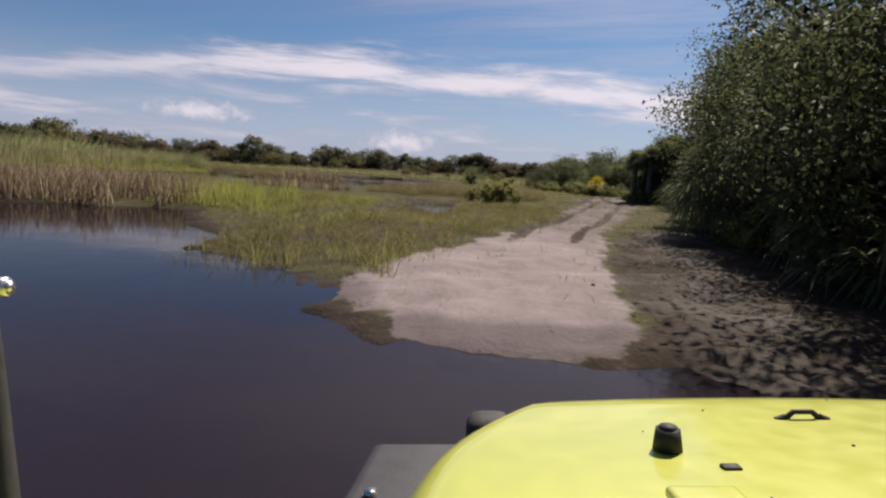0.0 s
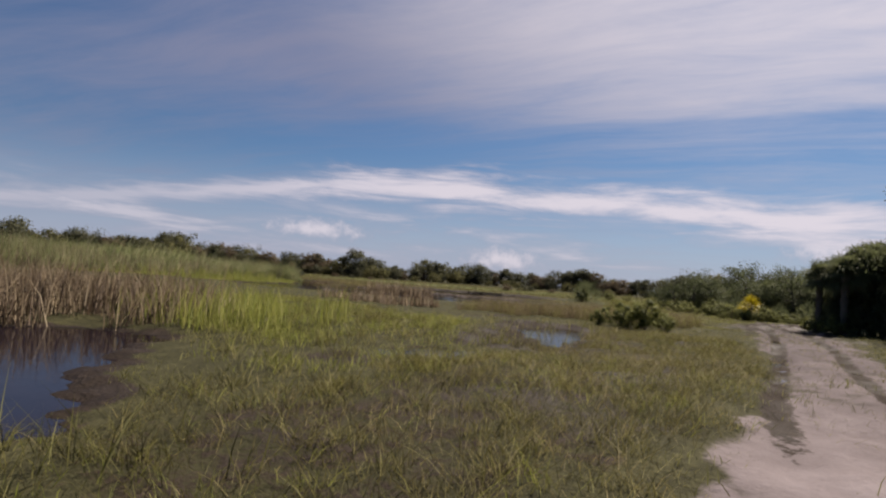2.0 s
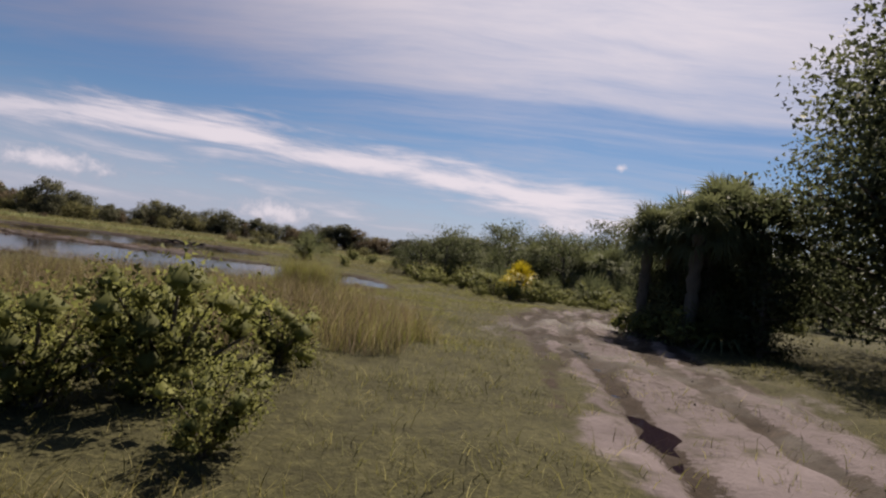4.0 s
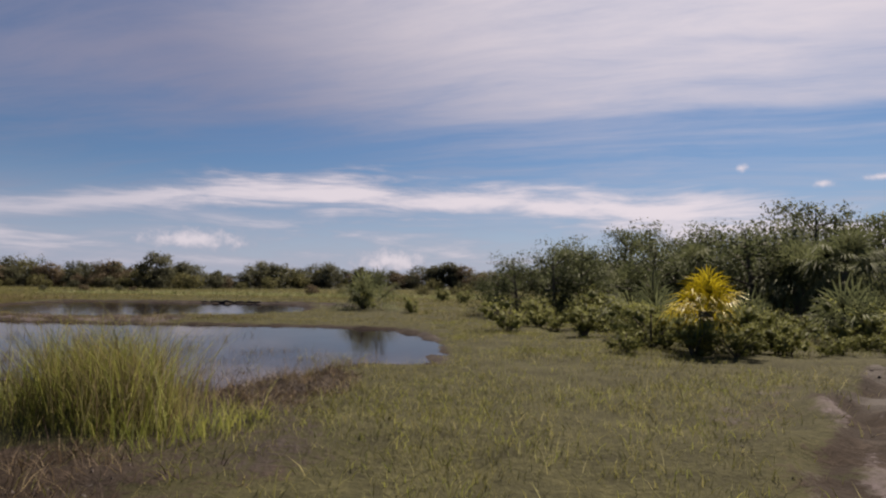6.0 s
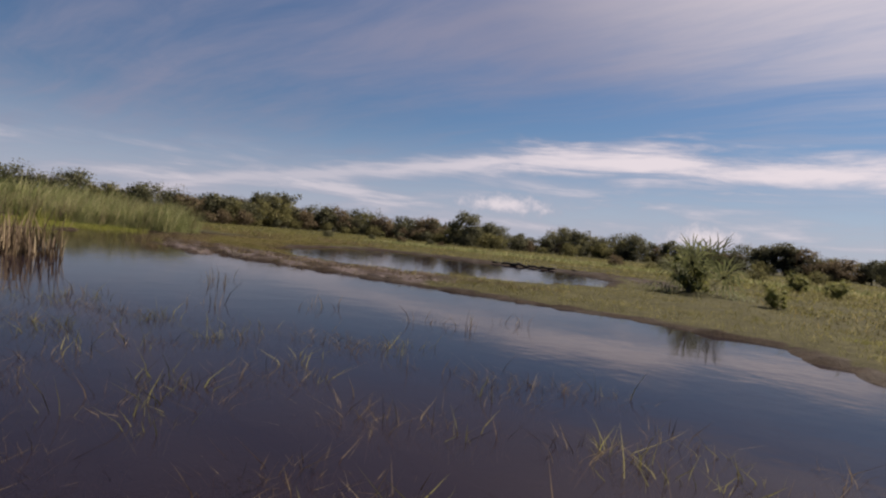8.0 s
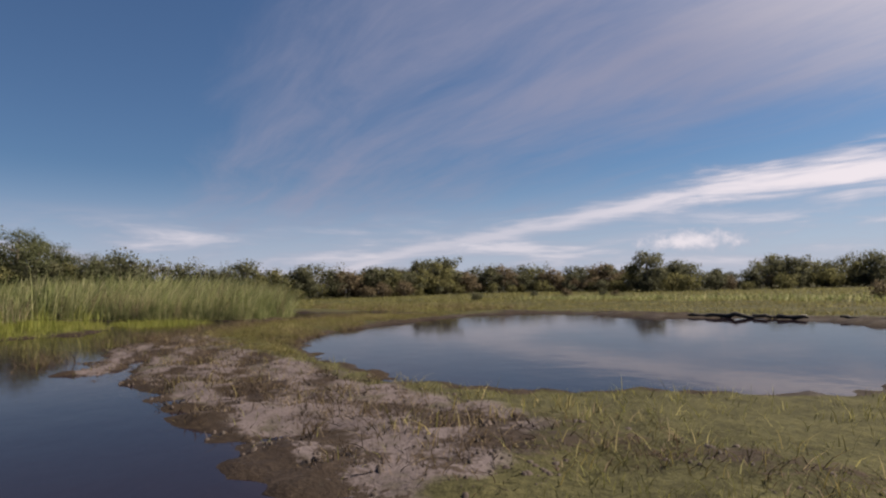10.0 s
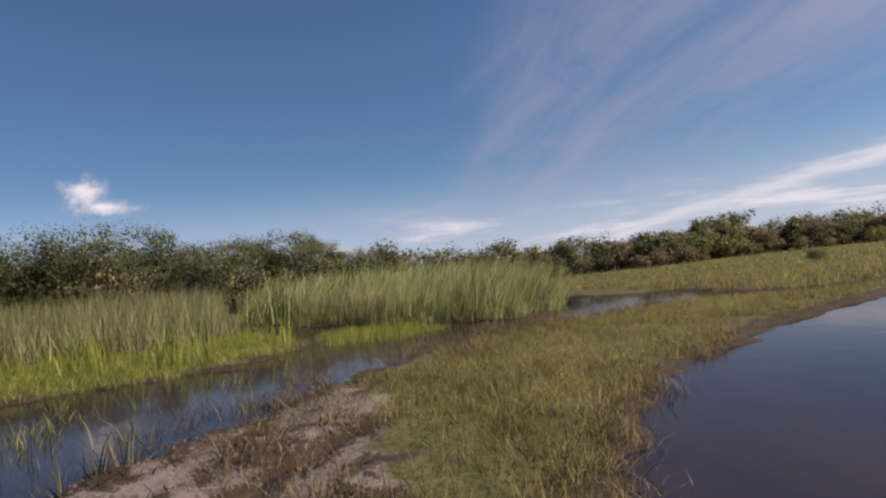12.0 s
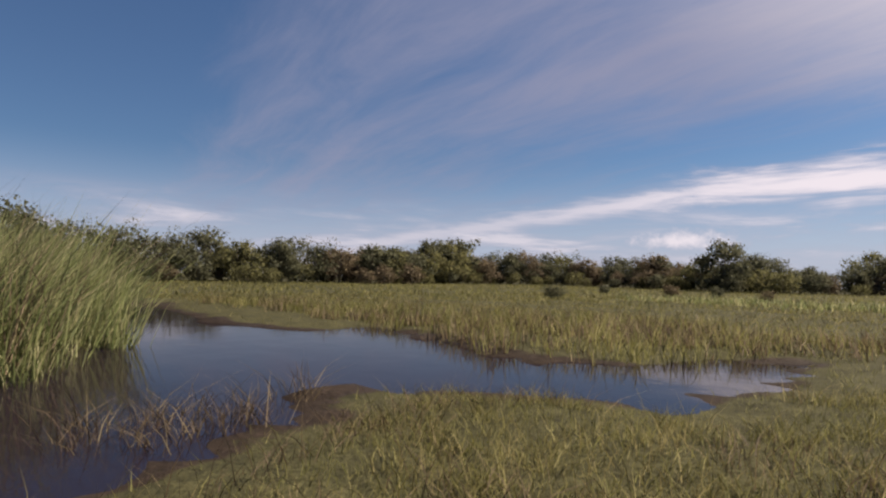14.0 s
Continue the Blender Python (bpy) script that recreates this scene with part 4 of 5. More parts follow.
def shrub(name, tall, wide, leaves, size, mat, seed, label, category="shrub"):
    gen = np.random.default_rng(seed)
    root = new(name)
    wood, tips, sizes = [], [], []
    for k in range(9):
        a = k * 2.4 + gen.normal(0, 0.3)
        reach = wide * 0.5 * math.sqrt(gen.random())
        end = np.array([math.cos(a) * reach, math.sin(a) * reach, tall * gen.uniform(0.45, 0.9)])
        wood.append(tube([(0, 0, -0.1), end * [0.4, 0.4, 0.55], end], np.array([0.03, 0.02, 0.008]) * max(tall, 0.6), 5))
        for f in (0.45, 0.75, 1.0):
            tips.append(end * [f, f, f] + gen.normal(0, 0.08, 3) * wide)
            sizes.append(wide * gen.uniform(0.12, 0.24))
    tips = np.array(tips)
    tips[:, 2] = np.clip(tips[:, 2], 0.1, None)
    part("woody_base", joined("woody_base", wood), BARK, root, "thin brown stems")
    part("foliage", leaf_cloud("foliage", tips, np.array(sizes), leaves, size, gen, 0.9, 0.4), mat, root)
    return tagged(root, label, category)


def frond(gen, origin, yaw, pitch, stalk, blade, leaflets, droop, wide):
    """A fan frond: a stalk, then leaflets that spread from its end. Verts and quads."""
    ahead = np.array([math.cos(yaw) * math.cos(pitch), math.sin(yaw) * math.cos(pitch), math.sin(pitch)])
    right = np.array([-math.sin(yaw), math.cos(yaw), 0.0])
    up = np.cross(right, ahead) * -1
    hub = origin + ahead * stalk - np.array([0, 0, 0.12 * stalk * stalk])
    v = [origin - right * 0.015, origin + right * 0.015, hub + right * 0.012, hub - right * 0.012]
    q = [[0, 1, 2, 3]]
    for k in range(leaflets):
        a = (k / (leaflets - 1) - 0.5) * radians(250) + gen.normal(0, 0.03)
        d = ahead * math.cos(a) + right * math.sin(a) + up * 0.25 * math.cos(a * 0.5) * gen.uniform(0.3, 1.2)
        long = blade * (0.62 + 0.38 * math.cos(a * 0.6)) * gen.uniform(0.85, 1.1)
        side = np.cross(d, up)
        side = side / (np.linalg.norm(side) + 1e-9) * wide
        mid = hub + d * long * 0.55
        tip = hub + d * long - np.array([0, 0, droop * long * gen.uniform(0.5, 1.5)])
        at = len(v)
        v += [mid + side, mid - side, tip + side * 0.12, tip - side * 0.12]
        q += [[3, 2, at, at + 1], [at + 1, at, at + 2, at + 3]]
    return np.array(v), np.array(q)


def palm(name, trunk, fronds, blade, mat, seed, label, leaflets=26, category="palm tree"):
    """A cabbage palm: a boot-jacketed trunk and a round head of fan fronds, each frond a part."""
    gen = np.random.default_rng(seed)
    root = new(name)
    if trunk > 0.3:
        hs = np.linspace(-0.2, trunk, 14)
        rs = 0.17 + 0.03 * np.sin(np.arange(14) * 2.6)
        part("trunk", joined("trunk", [tube([(0.03 * math.sin(h), 0, h) for h in hs], rs, 10)]), BARK, root, "rough brown palm trunk")
    shapes = []
    for k in range(7):
        f = (k + 0.5) / 7
        me = joined("frond", [frond(gen, np.zeros(3), 0.0, radians(82 - 112 * f), blade * gen.uniform(0.75, 1.0), blade, leaflets, 0.2 + 0.5 * f, 0.020 * blade + 0.004)])
        me.materials.append(mat)
        shapes.append(me)
    for k in range(fronds):
        leaf = new("frond", shapes[min(6, int(7 * (k + gen.random()) / fronds))])
        leaf.parent = root
        leaf.matrix_basis = pose(0, 0, max(trunk, 0.05) + gen.normal(0, 0.04), gen.normal(0, 7), gen.normal(0, 7), math.degrees(k * 2.4) + gen.normal(0, 10)) @ Matrix.Scale(gen.uniform(0.85, 1.12), 4)
    return tagged(root, label, category)


def ground_at(x, y):
    return float(height(np.array([float(x)]), np.array([float(y)]))[0])


def put(kinds, x, y, size=1.0, turn=None, group=""):
    """A copy of one of several kinds, standing on the ground."""
    turn = random.uniform(0, 360) if turn is None else turn
    kind = random.choice(kinds)
    ob = copy_thing(kind, pose(x, y, ground_at(x, y), 0, 0, turn) @ Matrix.Diagonal((size, size, size * random.uniform(0.92, 1.08), 1)))
    if group:
        tagged(ob, group=group)
    return ob


FAR = [broadleaf("woodland_tree", 8, w, 3900, 0.25, m, 40 + k, base=0.02, limbs=9, label=text, fill=60, core=0, puff=1.1)
       for k, (w, m, text) in enumerate(((9, FAR_LEAF, "dull green woodland tree of the far treeline"), (11.5, FAR_LEAF, "broad dull green woodland tree of the far treeline"), (8, FAR_LEAF, "dull green woodland tree of the far treeline"),
                                         (9.5, OLIVE_LEAF, "olive green woodland tree of the far treeline"), (6.5, FAR_LEAF, "slim dull green woodland tree of the far treeline"), (8.5, RUSSET_LEAF, "russet brown woodland tree of the far treeline")))]
WEST = [broadleaf("hammock_tree", 14, w, 15000, 0.19, WEST_LEAF, 150 + k, base=0.02, limbs=11, label="tall dull green tree of the western wood", fill=90, core=0, puff=0.9) for k, w in enumerate((12, 15, 10))]
THICKET = [broadleaf("marsh_scrub", 8, w, 1700, 0.40, m, 50 + k, base=0.02, limbs=9, label=text, fill=50, core=0, puff=1.2)
           for k, (w, m, text) in enumerate(((12, OLIVE_LEAF, "olive green marsh scrub before the treeline"), (10, RUSSET_LEAF, "russet marsh scrub before the treeline"), (13, OLIVE_LEAF, "olive green marsh scrub before the treeline"), (11, FAR_LEAF, "dull green marsh scrub before the treeline")))]
OAKS = [broadleaf("oak_tree", 8.5, 8, 29000, 0.11, OAK_LEAF, 60 + k, base=0.03, limbs=16, label="dark leafy oak tree beside the sandy track", fill=80, core=0) for k in range(3)]
BIG = broadleaf("great_oak", 12.5, 9.5, 56000, 0.15, OAK_LEAF, 66, base=0.03, limbs=20, label="tall spreading dark oak tree beside the track", fill=130, core=0)
BIG.location = (19.8, 39.2, 0.1)
SCRUB = [broadleaf("scrub_tree", 5, w, 5200, 0.13, OAK_LEAF, 70 + k, base=0.02, limbs=11, label="low dark scrub tree in the thicket", fill=40, core=0, puff=1.1) for k, w in enumerate((4.5, 3.6, 5.2))]
BUSH = [shrub("green_bush", 1.5, 2.2, 3000, 0.065, SHRUB_LEAF, 80 + k, "yellow-green leafy bush on the marsh grass") for k in range(3)]
LOW = [shrub("low_shrub", 0.8, 1.3, 1300, 0.06, SHRUB_LEAF, 90 + k, "low green shrub at the thicket's foot") for k in range(2)]
PALMS = [palm("cabbage_palm", h, 40, 0.95, PALM_LEAF, 100 + k, "cabbage palm with a round head of fan fronds") for k, h in enumerate((1.9, 2.4, 1.2))]
FANS = [palm("fan_palm", h, 44, 0.66, PALM_LEAF, 130 + k, "cabbage palm with stiff spreading fan fronds", 30) for k, h in enumerate((2.4, 2.7))]
PALMETTO = [palm("palmetto", 0.1, 18, 0.85, PALM_LEAF, 110 + k, "stemless grey-green palmetto bush", 18, "palmetto") for k in range(2)]
GOLD = palm("yellow_palm", 0.95, 26, 0.60, GOLD_PALM, 120, "small palm with yellowing fan fronds", 20)
for ob in FAR + WEST + THICKET + OAKS + SCRUB + BUSH + LOW + PALMS + FANS + PALMETTO:
    ob.location = (0, 0, -300)
GOLD.location = (14.3, 56.2, ground_at(14.3, 56.2))
STOCK = FAR + WEST + THICKET + OAKS + SCRUB + BUSH + LOW + PALMS + FANS + PALMETTO

# far treeline: place, height
BELT = [(-92, -10, 14), (-100, 25, 14.5), (-104, 50, 14), (-108, 76, 12.5), (-112, 96, 10), (-112, 112, 9), (-110, 132, 10), (-114, 160, 9.5), (-118, 190, 9.5), (-112, 214, 9), (-88, 208, 7.5), (-61, 193, 7), (-30, 225, 8),
        (4, 232, 8.5), (36, 200, 8), (50, 160, 7.5), (60, 120, 7), (74, 90, 8), (90, 50, 9), (80, 10, 10), (50, -40, 10), (-20, -70, 11), (-70, -50, 12), (-92, -10, 13)]
for (ax, ay, ah), (bx, by, bh) in zip(BELT[:-1], BELT[1:]):
    steps = max(2, int(math.hypot(bx - ax, by - ay) / (11 if ax > 55 or ay < -20 else 3.2 if ax < -88 and ay < 90 else 2.8)))
    for k in range(steps):
        f = (k + random.random() * 0.8) / steps
        h = ah + (bh - ah) * f
        d = random.uniform(-4, 12)
        ox, oy = ax + (bx - ax) * f - (-10), ay + (by - ay) * f - 60
        s = 1 + d / math.hypot(ox, oy)
        tall = random.uniform(1.0, 1.2) if random.random() < 0.3 else random.uniform(0.68, 0.95)
        if ax < -88 and ay < 90:
            put(WEST, -10 + ox * s, 60 + oy * s, h / 14.5 * (0.55 + 0.5 * tall), group="western wood")
            put(FAR, -8 + ox * s, 61 + oy * s, h / 8.6 * random.uniform(0.62, 0.85), group="western wood")
        else:
            put(FAR, -10 + ox * s, 60 + oy * s, h / 8.6 * tall, group="far treeline")
        if k % 4:
            s -= random.uniform(3, 12) / math.hypot(ox, oy)
            put(THICKET, -10 + ox * s, 60 + oy * s, random.uniform(0.2, 0.5), group="scrub before the treeline")
put(FAR[2:3], -61, 190, 1.12, group="far treeline")

# grove over the start of the track
# last two oaks are added to shade the right bank, one of them unseen
for x, y, s in ((10.2, 13, 0.95), (11.2, 17.5, 1.0), (11.8, 21.5, 0.9), (13.6, 25, 0.9), (10.2, 9.4, 1.05), (11.6, 5.4, 1.1), (14, 11, 1.15), (17.6, 31, 0.85), (24, 44, 1.2), (9.2, 7.4, 1.1), (9.0, 11.0, 0.85)):
    put(OAKS, x, y, s, group="oaks by the track")
for x, y, s in ((8.4, 15.2, 1.15), (8.8, 18.6, 1.3), (9.8, 22.6, 1.2), (8.0, 12.2, 1.1), (11.2, 26, 1.0)):
    put(PALMS, x, y, s, group="palms by the track")
for x, y in ((8.0, 13.6), (8.6, 17), (9.4, 20.4), (10.4, 24), (12, 28), (7.4, 10.4), (9.4, 13), (10, 19), (7.2, 8.8), (8.0, 16), (8.4, 11.4)):
    put(PALMETTO + LOW, x, y, random.uniform(1.0, 1.5), group="undergrowth")

# palm clump by the bend
for x, y, h in ((14.3, 45.1, 1.0), (15.4, 45.4, 1.3), (15.9, 44.3, 1.34), (17.2, 45.6, 1.36), (14.9, 43.6, 1.08), (17.4, 44.2, 1.3), (16.5, 46.0, 1.25)):
    put(FANS, x, y, h, group="palms at the bend")
for x, y, s in ((17.6, 45.4, 0.75), (17.4, 43.6, 0.75), (16.2, 42.4, 0.55), (18.8, 46.4, 0.75), (15.9, 44.3, 0.55), (15.0, 44.6, 0.5), (14.7, 45.3, 0.4)):
    put(SCRUB, x, y, s, group="thicket at the bend")
for x, y in ((14.9, 44.3), (15.2, 44.9), (15.6, 43.4), (16.5, 44.6)):
    put(PALMETTO, x, y, 1.2, group="undergrowth")

for x, y, size in ((14.0, 44.7, 1.1), (13.9, 45.4, 0.9), (14.4, 44.0, 1.2), (14.6, 43.0, 1.1)):
    put(LOW, x, y, size, group="undergrowth")

# thicket beyond the bend
for k in range(26):
    f = k / 25
    x = 16.6 + 20 * f + random.uniform(-1, 1)
    y = 71 - 12 * f + random.uniform(-0.5, 5.5)
    put(SCRUB if k % 2 else PALMS, x, y - (0 if k % 2 else 1.9), random.uniform(0.46, 1.0) + (0.14 * f if k % 2 else 0.55) - (0.25 if f < 0.18 else 0), group="thicket beyond the bend")
for k in range(18):
    f = k / 17
    put(SCRUB, 19 + 28 * f + random.uniform(-2, 2), 82 - 14 * f + random.uniform(-2, 5), random.uniform(1.0, 1.35), group="thicket beyond the bend")
for k in range(30):
    f = k / 29
    put(LOW + LOW + PALMETTO, 11.5 + 18 * f + random.uniform(-1, 1), 63.5 - 9 * f + random.uniform(-1.5, 2.5), random.uniform(0.8, 1.3), group="undergrowth")
for x, y, s in ((12.6, 60.4, 0.7), (13.6, 58.8, 0.7), (12.2, 66, 0.7), (13.8, 63.6, 0.95)):
    put(BUSH, x, y, s, group="bushes by the thicket")
for k in range(26):
    f = k / 25
    put(LOW, 12.6 + 13 * f + random.uniform(-0.5, 0.5), 56.6 - 1.2 * f + random.uniform(-1.3, 1.3), random.uniform(0.4, 0.8), group="undergrowth")
for x, y, size in ((13.7, 55.5, 0.55), (14.5, 55.2, 0.5), (15.2, 56.4, 0.75), (13.4, 57.2, 0.75)):
    put(BUSH, x, y, size, group="bushes by the thicket")
for x, y, size in ((12.0, 70.4, 0.62), (13.6, 69.6, 0.72), (14.9, 70.6, 0.75), (11.2, 72.8, 0.5)):
    put(SCRUB, x, y, size, group="thicket beyond the bend")
put(PALMETTO, 4.1, 78.8, 1.7)
put(BUSH, 3.6, 79.6, 1.1)
for x, y, s in ((2.4, 34.4, 0.7), (3.3, 34.8, 0.85), (2.8, 36.0, 0.75), (1.6, 35.4, 0.5), (3.9, 33.4, 0.45), (4.2, 36.6, 0.6)):
    put(BUSH, x, y, s, group="bushes by the track")
for k in range(14):
    x, y = random.uniform(-60, 15), random.uniform(112, 150)
    put(THICKET, x, y, random.uniform(0.12, 0.24), group="scrub on the meadow")
for k in range(16):
    put(BUSH, random.uniform(6, 24), random.uniform(72, 100), random.uniform(0.5, 1.1), group="bushes on the meadow")


# low dark mud ridge of the far shore, shaped as a lumpy log-like tube
def build_ridge(x0, y0, x1, y1, thick, seed):
    gen = np.random.default_rng(seed)
    n = 12
    pts = [(x0 + (x1 - x0) * k / (n - 1) + gen.normal(0, 0.05), y0 + (y1 - y0) * k / (n - 1) + gen.normal(0, 0.05), 0.07 + thick * 0.4 + gen.normal(0, 0.03)) for k in range(n)]
    radii = thick * np.array([0.35] + [gen.uniform(0.7, 1.15) for _ in range(n - 2)] + [0.3])
    me = joined("mud_ridge", [tube(pts, radii, 9)])
    me.materials.append(PEAT)
    return tagged(new("mud_ridge", me), "low black ridge of torn mud on the far shore", "log", group="logs on the far shore")


PEAT = plain_material("wet_black_mud", (0.022, 0.016, 0.013), 0.6, vary=0.4, scale=4, relief=0.04)
for k, line in enumerate(((-11.5, 92.6, -8.2, 92.0), (-8.6, 92.3, -6.2, 92.1), (-5.2, 92.0, -3.2, 91.0), (-4.6, 92.5, -2.4, 91.6))):
    build_ridge(*line, 0.10 - 0.012 * k, 200 + k)
for ob in STOCK:
    for child in list(ob.children):
        bpy.data.objects.remove(child)
    bpy.data.objects.remove(ob)


# ---------------------------------------------------------------- the vehicle, standing in the ford
PAINT = plain_material("yellow_green_paint", (0.43, 0.46, 0.07), 0.36, vary=0.05, scale=2.0, coat=0.8)
TRIM = plain_material("black_textured_plastic", (0.028, 0.028, 0.032), 0.6, vary=0.3, scale=14, relief=0.002)
RUBBER = plain_material("black_rubber", (0.018, 0.018, 0.018), 0.75, vary=0.25, scale=20, relief=0.002)
CHROME = plain_material("worn_steel", (0.55, 0.55, 0.56), 0.3, metal=1.0, vary=0.15, scale=10)
GLASS, _n, _b, _o = material("window_glass")
_b.inputs["Transmission Weight"].default_value, _b.inputs["Roughness"].default_value, _b.inputs["Base Color"].default_value = 1.0, 0.02, (0.75, 0.8, 0.78, 1)


def bm_part(name, bm, mat, parent, label="", smooth=True):
    me = bpy.data.meshes.new(name)
    bm.to_mesh(me)
    bm.free()
    if smooth:
        me.polygons.foreach_set("use_smooth", np.ones(len(me.polygons), bool))
    return part(name, me, mat, parent, label)


def block(x0, x1, y0, y1, z0, z1, bevel=0.02, bm=None):
    bm = bm or bmesh.new()
    made = bmesh.ops.create_cube(bm, size=1, matrix=Matrix.Translation(((x0 + x1) / 2, (y0 + y1) / 2, (z0 + z1) / 2)) @ Matrix.Diagonal((x1 - x0, y1 - y0, z1 - z0, 1)))
    edges = list({e for v in made["verts"] for e in v.link_edges})
    bmesh.ops.bevel(bm, geom=edges, offset=bevel, segments=3, affect="EDGES", profile=0.6)
    return bm


def disc(radius, depth, at, along="x", sides=28, top=None, bevel=0.0):
    bm = bmesh.new()
    turn = {"x": pose(0, 0, 0, 0, 90, 0), "y": pose(0, 0, 0, 90, 0, 0), "z": Matrix.Identity(4)}[along]
    bmesh.ops.create_cone(bm, cap_ends=True, segments=sides, radius1=radius, radius2=radius if top is None else top, depth=depth, matrix=Matrix.Translation(at) @ turn)
    if bevel:
        rims = [e for e in bm.edges if len(e.link_faces) == 2 and any(len(f.verts) > 4 for f in e.link_faces)]
        bmesh.ops.bevel(bm, geom=rims, offset=bevel, segments=3, affect="EDGES")
    return bm


HOOD_BACK, HOOD_FRONT, SLOPE = 0.50, 1.70, math.tan(radians(4))


def hood_z(y):
    return 1.555 - (y - HOOD_BACK) * SLOPE


def hood_surface():
    """The bonnet: crowned, tapering to the front, with rolled sides and nose."""
    bm = bmesh.new()
    rows, cols, grid = 26, 40, []
    for i in range(rows):
        t = i / (rows - 1)
        y = HOOD_BACK + (HOOD_FRONT - HOOD_BACK) * t
        half = 0.868 - 0.20 * t - 0.24 * max(0, (t - 0.60) / 0.40) ** 2.2
        line = []
        for k in range(cols):
            s = 2 * k / (cols - 1) - 1
            s = math.copysign(1 - (1 - abs(s)) ** 1.5, s)
            edge = max(0, (abs(s) - 0.86) / 0.14)
            nose = max(0, (t - 0.94) / 0.06)
            z = hood_z(y) + 0.012 * (1 - s * s) - 0.15 * edge ** 2.4 - 0.09 * nose ** 2.2
            line.append(bm.verts.new((s * half, y, z)))
        grid.append(line)
    for i in range(rows - 1):
        for k in range(cols - 1):
            bm.faces.new((grid[i][k], grid[i][k + 1], grid[i + 1][k + 1], grid[i + 1][k]))
    lip = [bm.verts.new((v.co.x, v.co.y, v.co.z - 0.03)) for v in grid[-1]]
    for k in range(cols - 1):
        bm.faces.new((grid[-1][k], grid[-1][k + 1], lip[k + 1], lip[k]))
    bmesh.ops.recalc_face_normals(bm, faces=bm.faces)
    return bm


def build_vehicle(m):
    car = new("off_road_vehicle")
    hood = bm_part("hood", hood_surface(), PAINT, car, "yellow-green painted bonnet spattered with mud")
    loop = [(-0.034 + 0.068 * k / 8, 1.47, hood_z(1.47) + 0.010 + 0.015 * min(1, 4 * min(k, 8 - k) / 8)) for k in range(9)]
    part("tie_down_loop", joined("tie_down_loop", [tube(loop, [0.005] * 9, 8), tube([(-0.046, 1.47, hood_z(1.47) + 0.008), (-0.03, 1.47, hood_z(1.47) + 0.016)], [0.008, 0.006], 8),
                                                  tube([(0.03, 1.47, hood_z(1.47) + 0.016), (0.046, 1.47, hood_z(1.47) + 0.008)], [0.006, 0.008], 8)]), RUBBER, hood, "black steel loop")
    for x in (-0.305, 0.305):
        bm_part("rubber_stop", disc(0.023, 0.042, (x, 1.31, hood_z(1.31) + 0.028), "z", 18, 0.018, 0.005), RUBBER, hood, "black rubber stop")
    bm_part("washer_nozzle", block(-0.258, -0.231, 1.225, 1.243, hood_z(1.23) + 0.006, hood_z(1.23) + 0.015, 0.004), RUBBER, hood, "small black nozzle")
    bm_part("hinge", block(-0.375, -0.285, 1.05, 1.14, hood_z(1.1) + 0.008, hood_z(1.1) + 0.024, 0.008), PAINT, hood, "body-coloured hinge plate")
    for k in range(16):
        x, y = random.uniform(-0.6, 0.5), random.uniform(0.9, 1.6)
        if abs(x) < 0.48 - 0.1 * (y - 0.5):
            bm_part("mud_speck", disc(random.uniform(0.0012, 0.003), 0.002, (x, y, hood_z(y) + 0.013), "z", 7), RUBBER, hood)
    for side in (-1, 1):
        fender = bm_part("fender", block(min(side * 0.58, side * 0.95), max(side * 0.58, side * 0.95), 0.42, 1.70, 1.31, 1.365, 0.03), TRIM, car, "flat black fender smeared with grey mud")
        for v in fender.data.vertices:
            if v.co.y > 1.4 and abs(v.co.x) > 0.75:
                v.co.x -= side * 0.14
        bm_part("bolt", disc(0.012, 0.012, (side * 0.78, 1.45, 1.37), "z", 10), CHROME, fender)
        bm_part("side_lamp", block(min(side * 0.50, side * 0.60), max(side * 0.50, side * 0.60), 1.62, 1.72, 1.34, 1.435, 0.035), RUBBER, car, "mud-caked black lamp housing")
        bm_part("rear_fender", block(min(side * 0.72, side * 0.92), max(side * 0.72, side * 0.92), -1.9, -0.8, 1.22, 1.29, 0.03), TRIM, car, "flat black fender")
        bm_part("headlight", disc(0.10, 0.06, (side * 0.40, 1.70, 1.22), "y", 24, None, 0.01), CHROME, car, "round headlight")
        bm_part("door", block(min(side * 0.74, side * 0.78), max(side * 0.74, side * 0.78), -0.72, 0.34, 0.86, 1.50, 0.02), PAINT, car)
        mirror = bm_part("mirror", block(min(side * 0.98, side * 1.12), max(side * 0.98, side * 1.12), 0.10, 0.18, 1.56, 1.78, 0.03), TRIM, car, "black door mirror")
        part("stalk", joined("stalk", [tube([(side * 0.76, 0.16, 1.50), (side * 0.9, 0.15, 1.56), (side * 1.0, 0.14, 1.62)], [0.02] * 3, 8)]), TRIM, mirror)
        bm_part("pillar", block(min(side * 0.66, side * 0.72), max(side * 0.66, side * 0.72), 0.12, 0.20, 1.50, 2.12, 0.015), TRIM, car)
        for y in (1.22, -1.35):
            wheel = bm_part("wheel", disc(0.30, 0.24, (side * 0.80, y, 0.47), "x", 28, None, 0.02), CHROME, car, "grey steel wheel")
            ring, tread = [], 30
            for k in range(tread + 1):
                a = 2 * math.pi * k / tread
                ring.append((side * 0.80, y + 0.375 * math.cos(a), 0.47 + 0.375 * math.sin(a)))
            part("tyre", joined("tyre", [tube(ring, [0.095 + 0.006 * (k % 2) for k in range(tread + 1)], 12)]), RUBBER, wheel, "knobbly mud tyre")
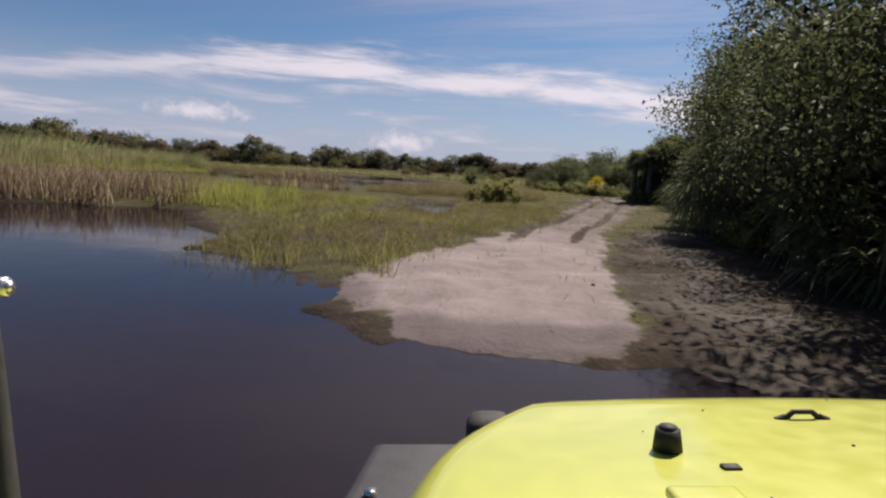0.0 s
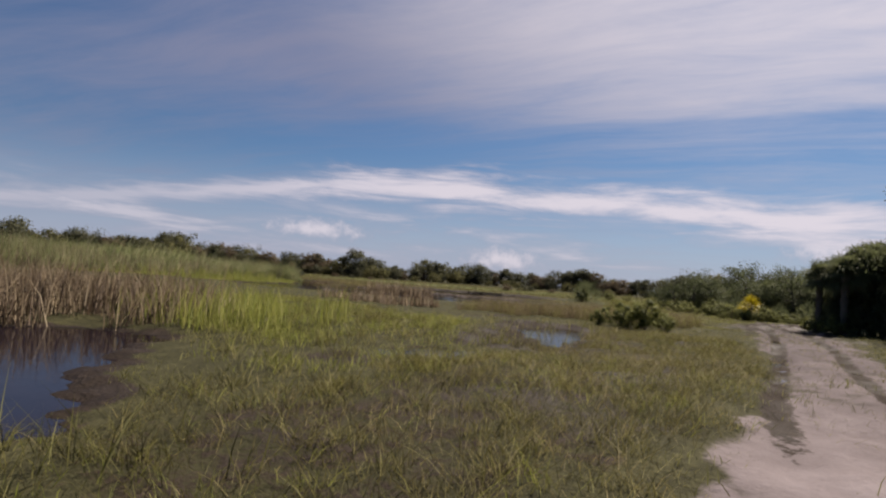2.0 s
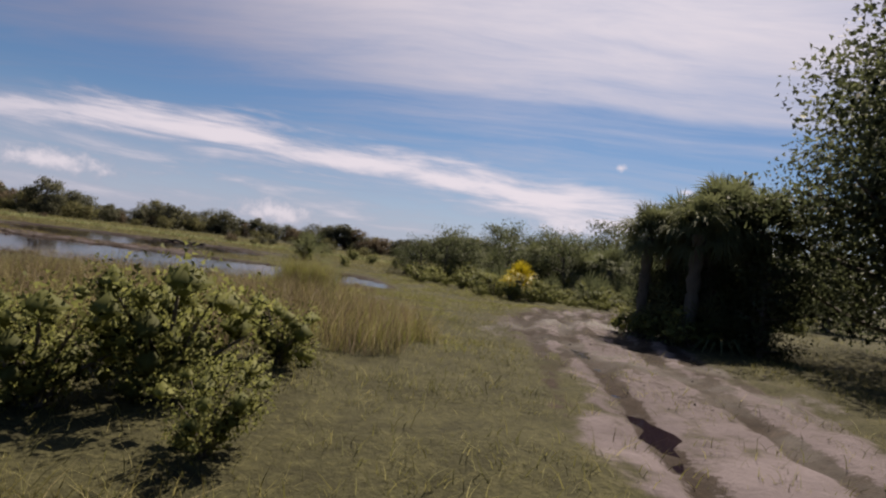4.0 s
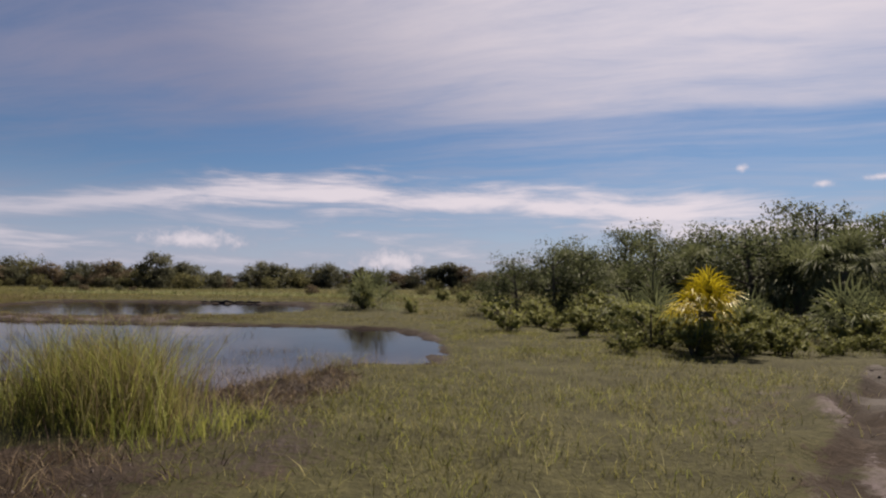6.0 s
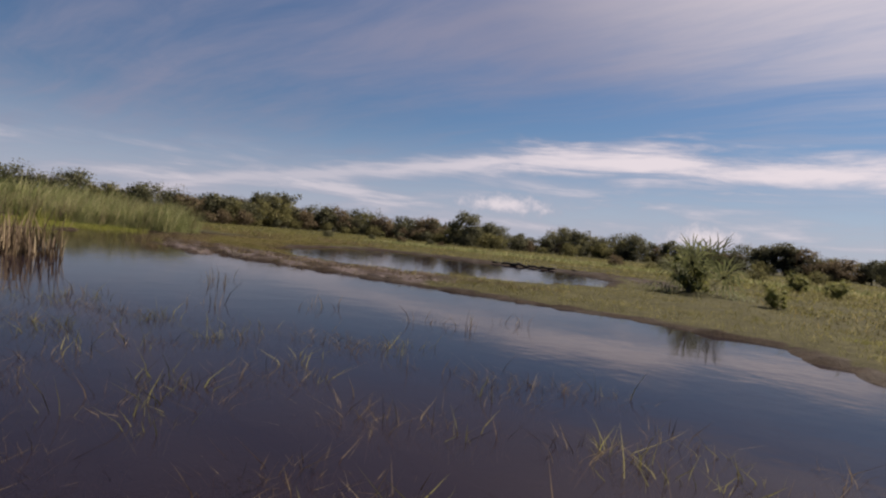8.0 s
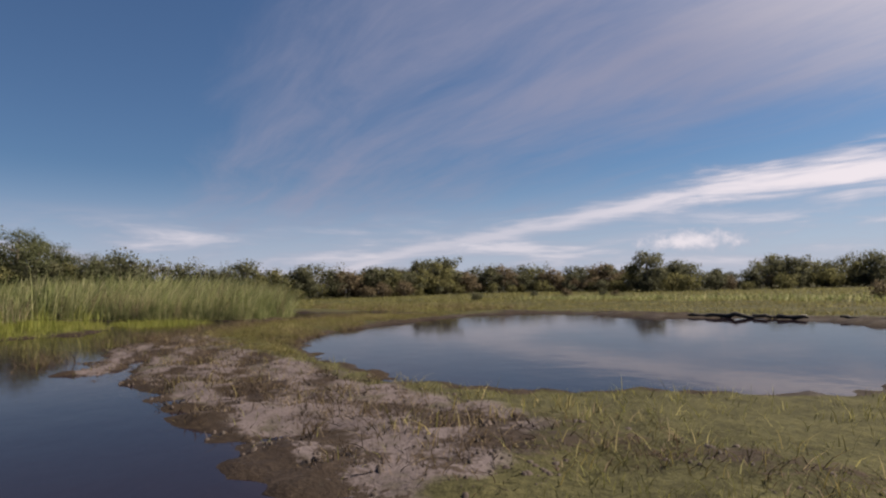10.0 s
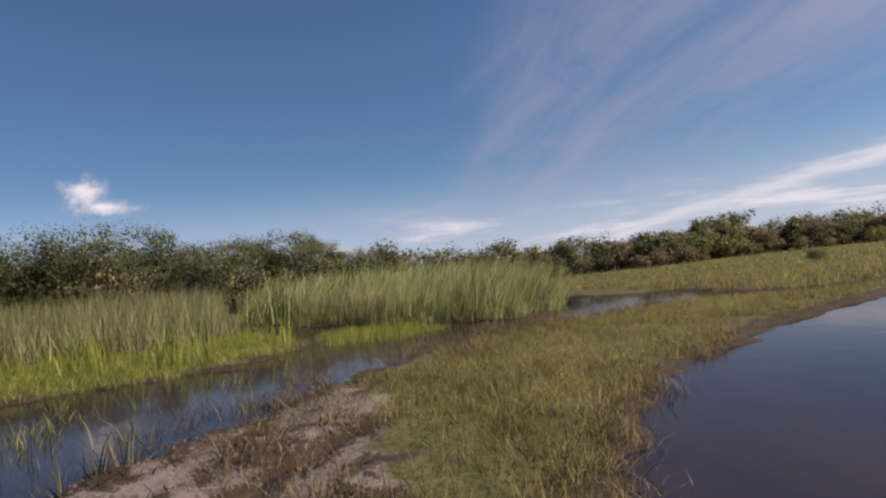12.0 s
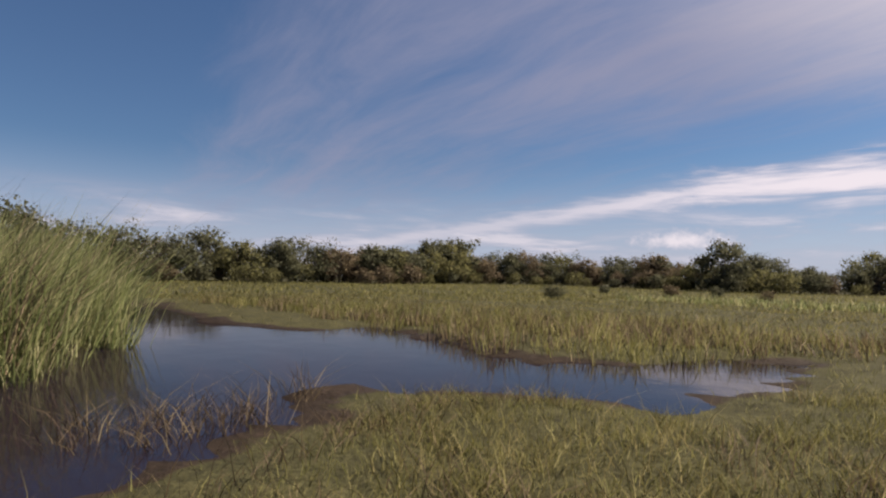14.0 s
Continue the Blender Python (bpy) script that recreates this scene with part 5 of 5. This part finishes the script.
    # rod that stands by the windscreen
    rod = [(-0.83, 0.70, 1.30), (-0.878, 0.73, 1.66), (-0.892, 0.74, 1.80), (-0.897, 0.74, 1.86)]
    stand = part("lamp_bracket", joined("lamp_bracket", [tube(rod, [0.009, 0.008, 0.006, 0.005], 10)]), TRIM, car, "scuffed black tubular bracket")
    bm_part("bolt", disc(0.0055, 0.018, (-0.888, 0.74, 1.838), "x", 8, None, 0.002), CHROME, stand, "bright steel bolt")
    grille = bm_part("grille", block(-0.44, 0.44, 1.60, 1.68, 0.98, 1.335, 0.03), PAINT, car)
    for k in range(7):
        bm_part("slot", block(-0.27 + 0.09 * k - 0.03, -0.27 + 0.09 * k + 0.03, 1.68, 1.708, 1.06, 1.34, 0.012), TRIM, grille)
    bm_part("front_bumper", block(-0.80, 0.80, 1.76, 1.94, 0.86, 1.02, 0.03), TRIM, car)
    bm_part("tub", block(-0.74, 0.74, -1.95, 0.52, 0.74, 1.50, 0.05), PAINT, car)
    bm_part("engine_bay", block(-0.50, 0.50, 0.50, 1.62, 0.80, 1.38, 0.03), TRIM, car)
    bm_part("windscreen", block(-0.66, 0.66, 0.14, 0.155, 1.56, 2.06, 0.004), GLASS, car, "clear windscreen glass")
    bm_part("roof", block(-0.74, 0.74, -1.92, 0.24, 2.10, 2.17, 0.03), TRIM, car, "black hard top")
    bm_part("rear_wall", block(-0.72, 0.72, -1.92, -1.86, 1.48, 2.11, 0.02), TRIM, car)
    for x in (-0.69, 0.69):
        bm_part("rear_pillar", block(x - 0.04, x + 0.04, -1.9, -1.3, 1.48, 2.11, 0.02), TRIM, car)
    bm_part("frame_rail", block(-0.42, 0.42, -1.8, 1.7, 0.62, 0.78, 0.02), TRIM, car)
    for y in (1.22, -1.35):
        part("axle", joined("axle", [tube([(-0.8, y, 0.47), (0.8, y, 0.47)], [0.05, 0.05], 10)]), TRIM, car)
    car.matrix_world = m
    return tagged(car, "lifted yellow-green off-road vehicle with black fenders, standing in the ford", "vehicle")


EYE0, AIM0, ROLL0 = PATH[0][1:]
build_vehicle(look(EYE0, AIM0, ROLL0) @ pose(-0.65, 0.43, 1.88, 86, 0, 0).inverted())
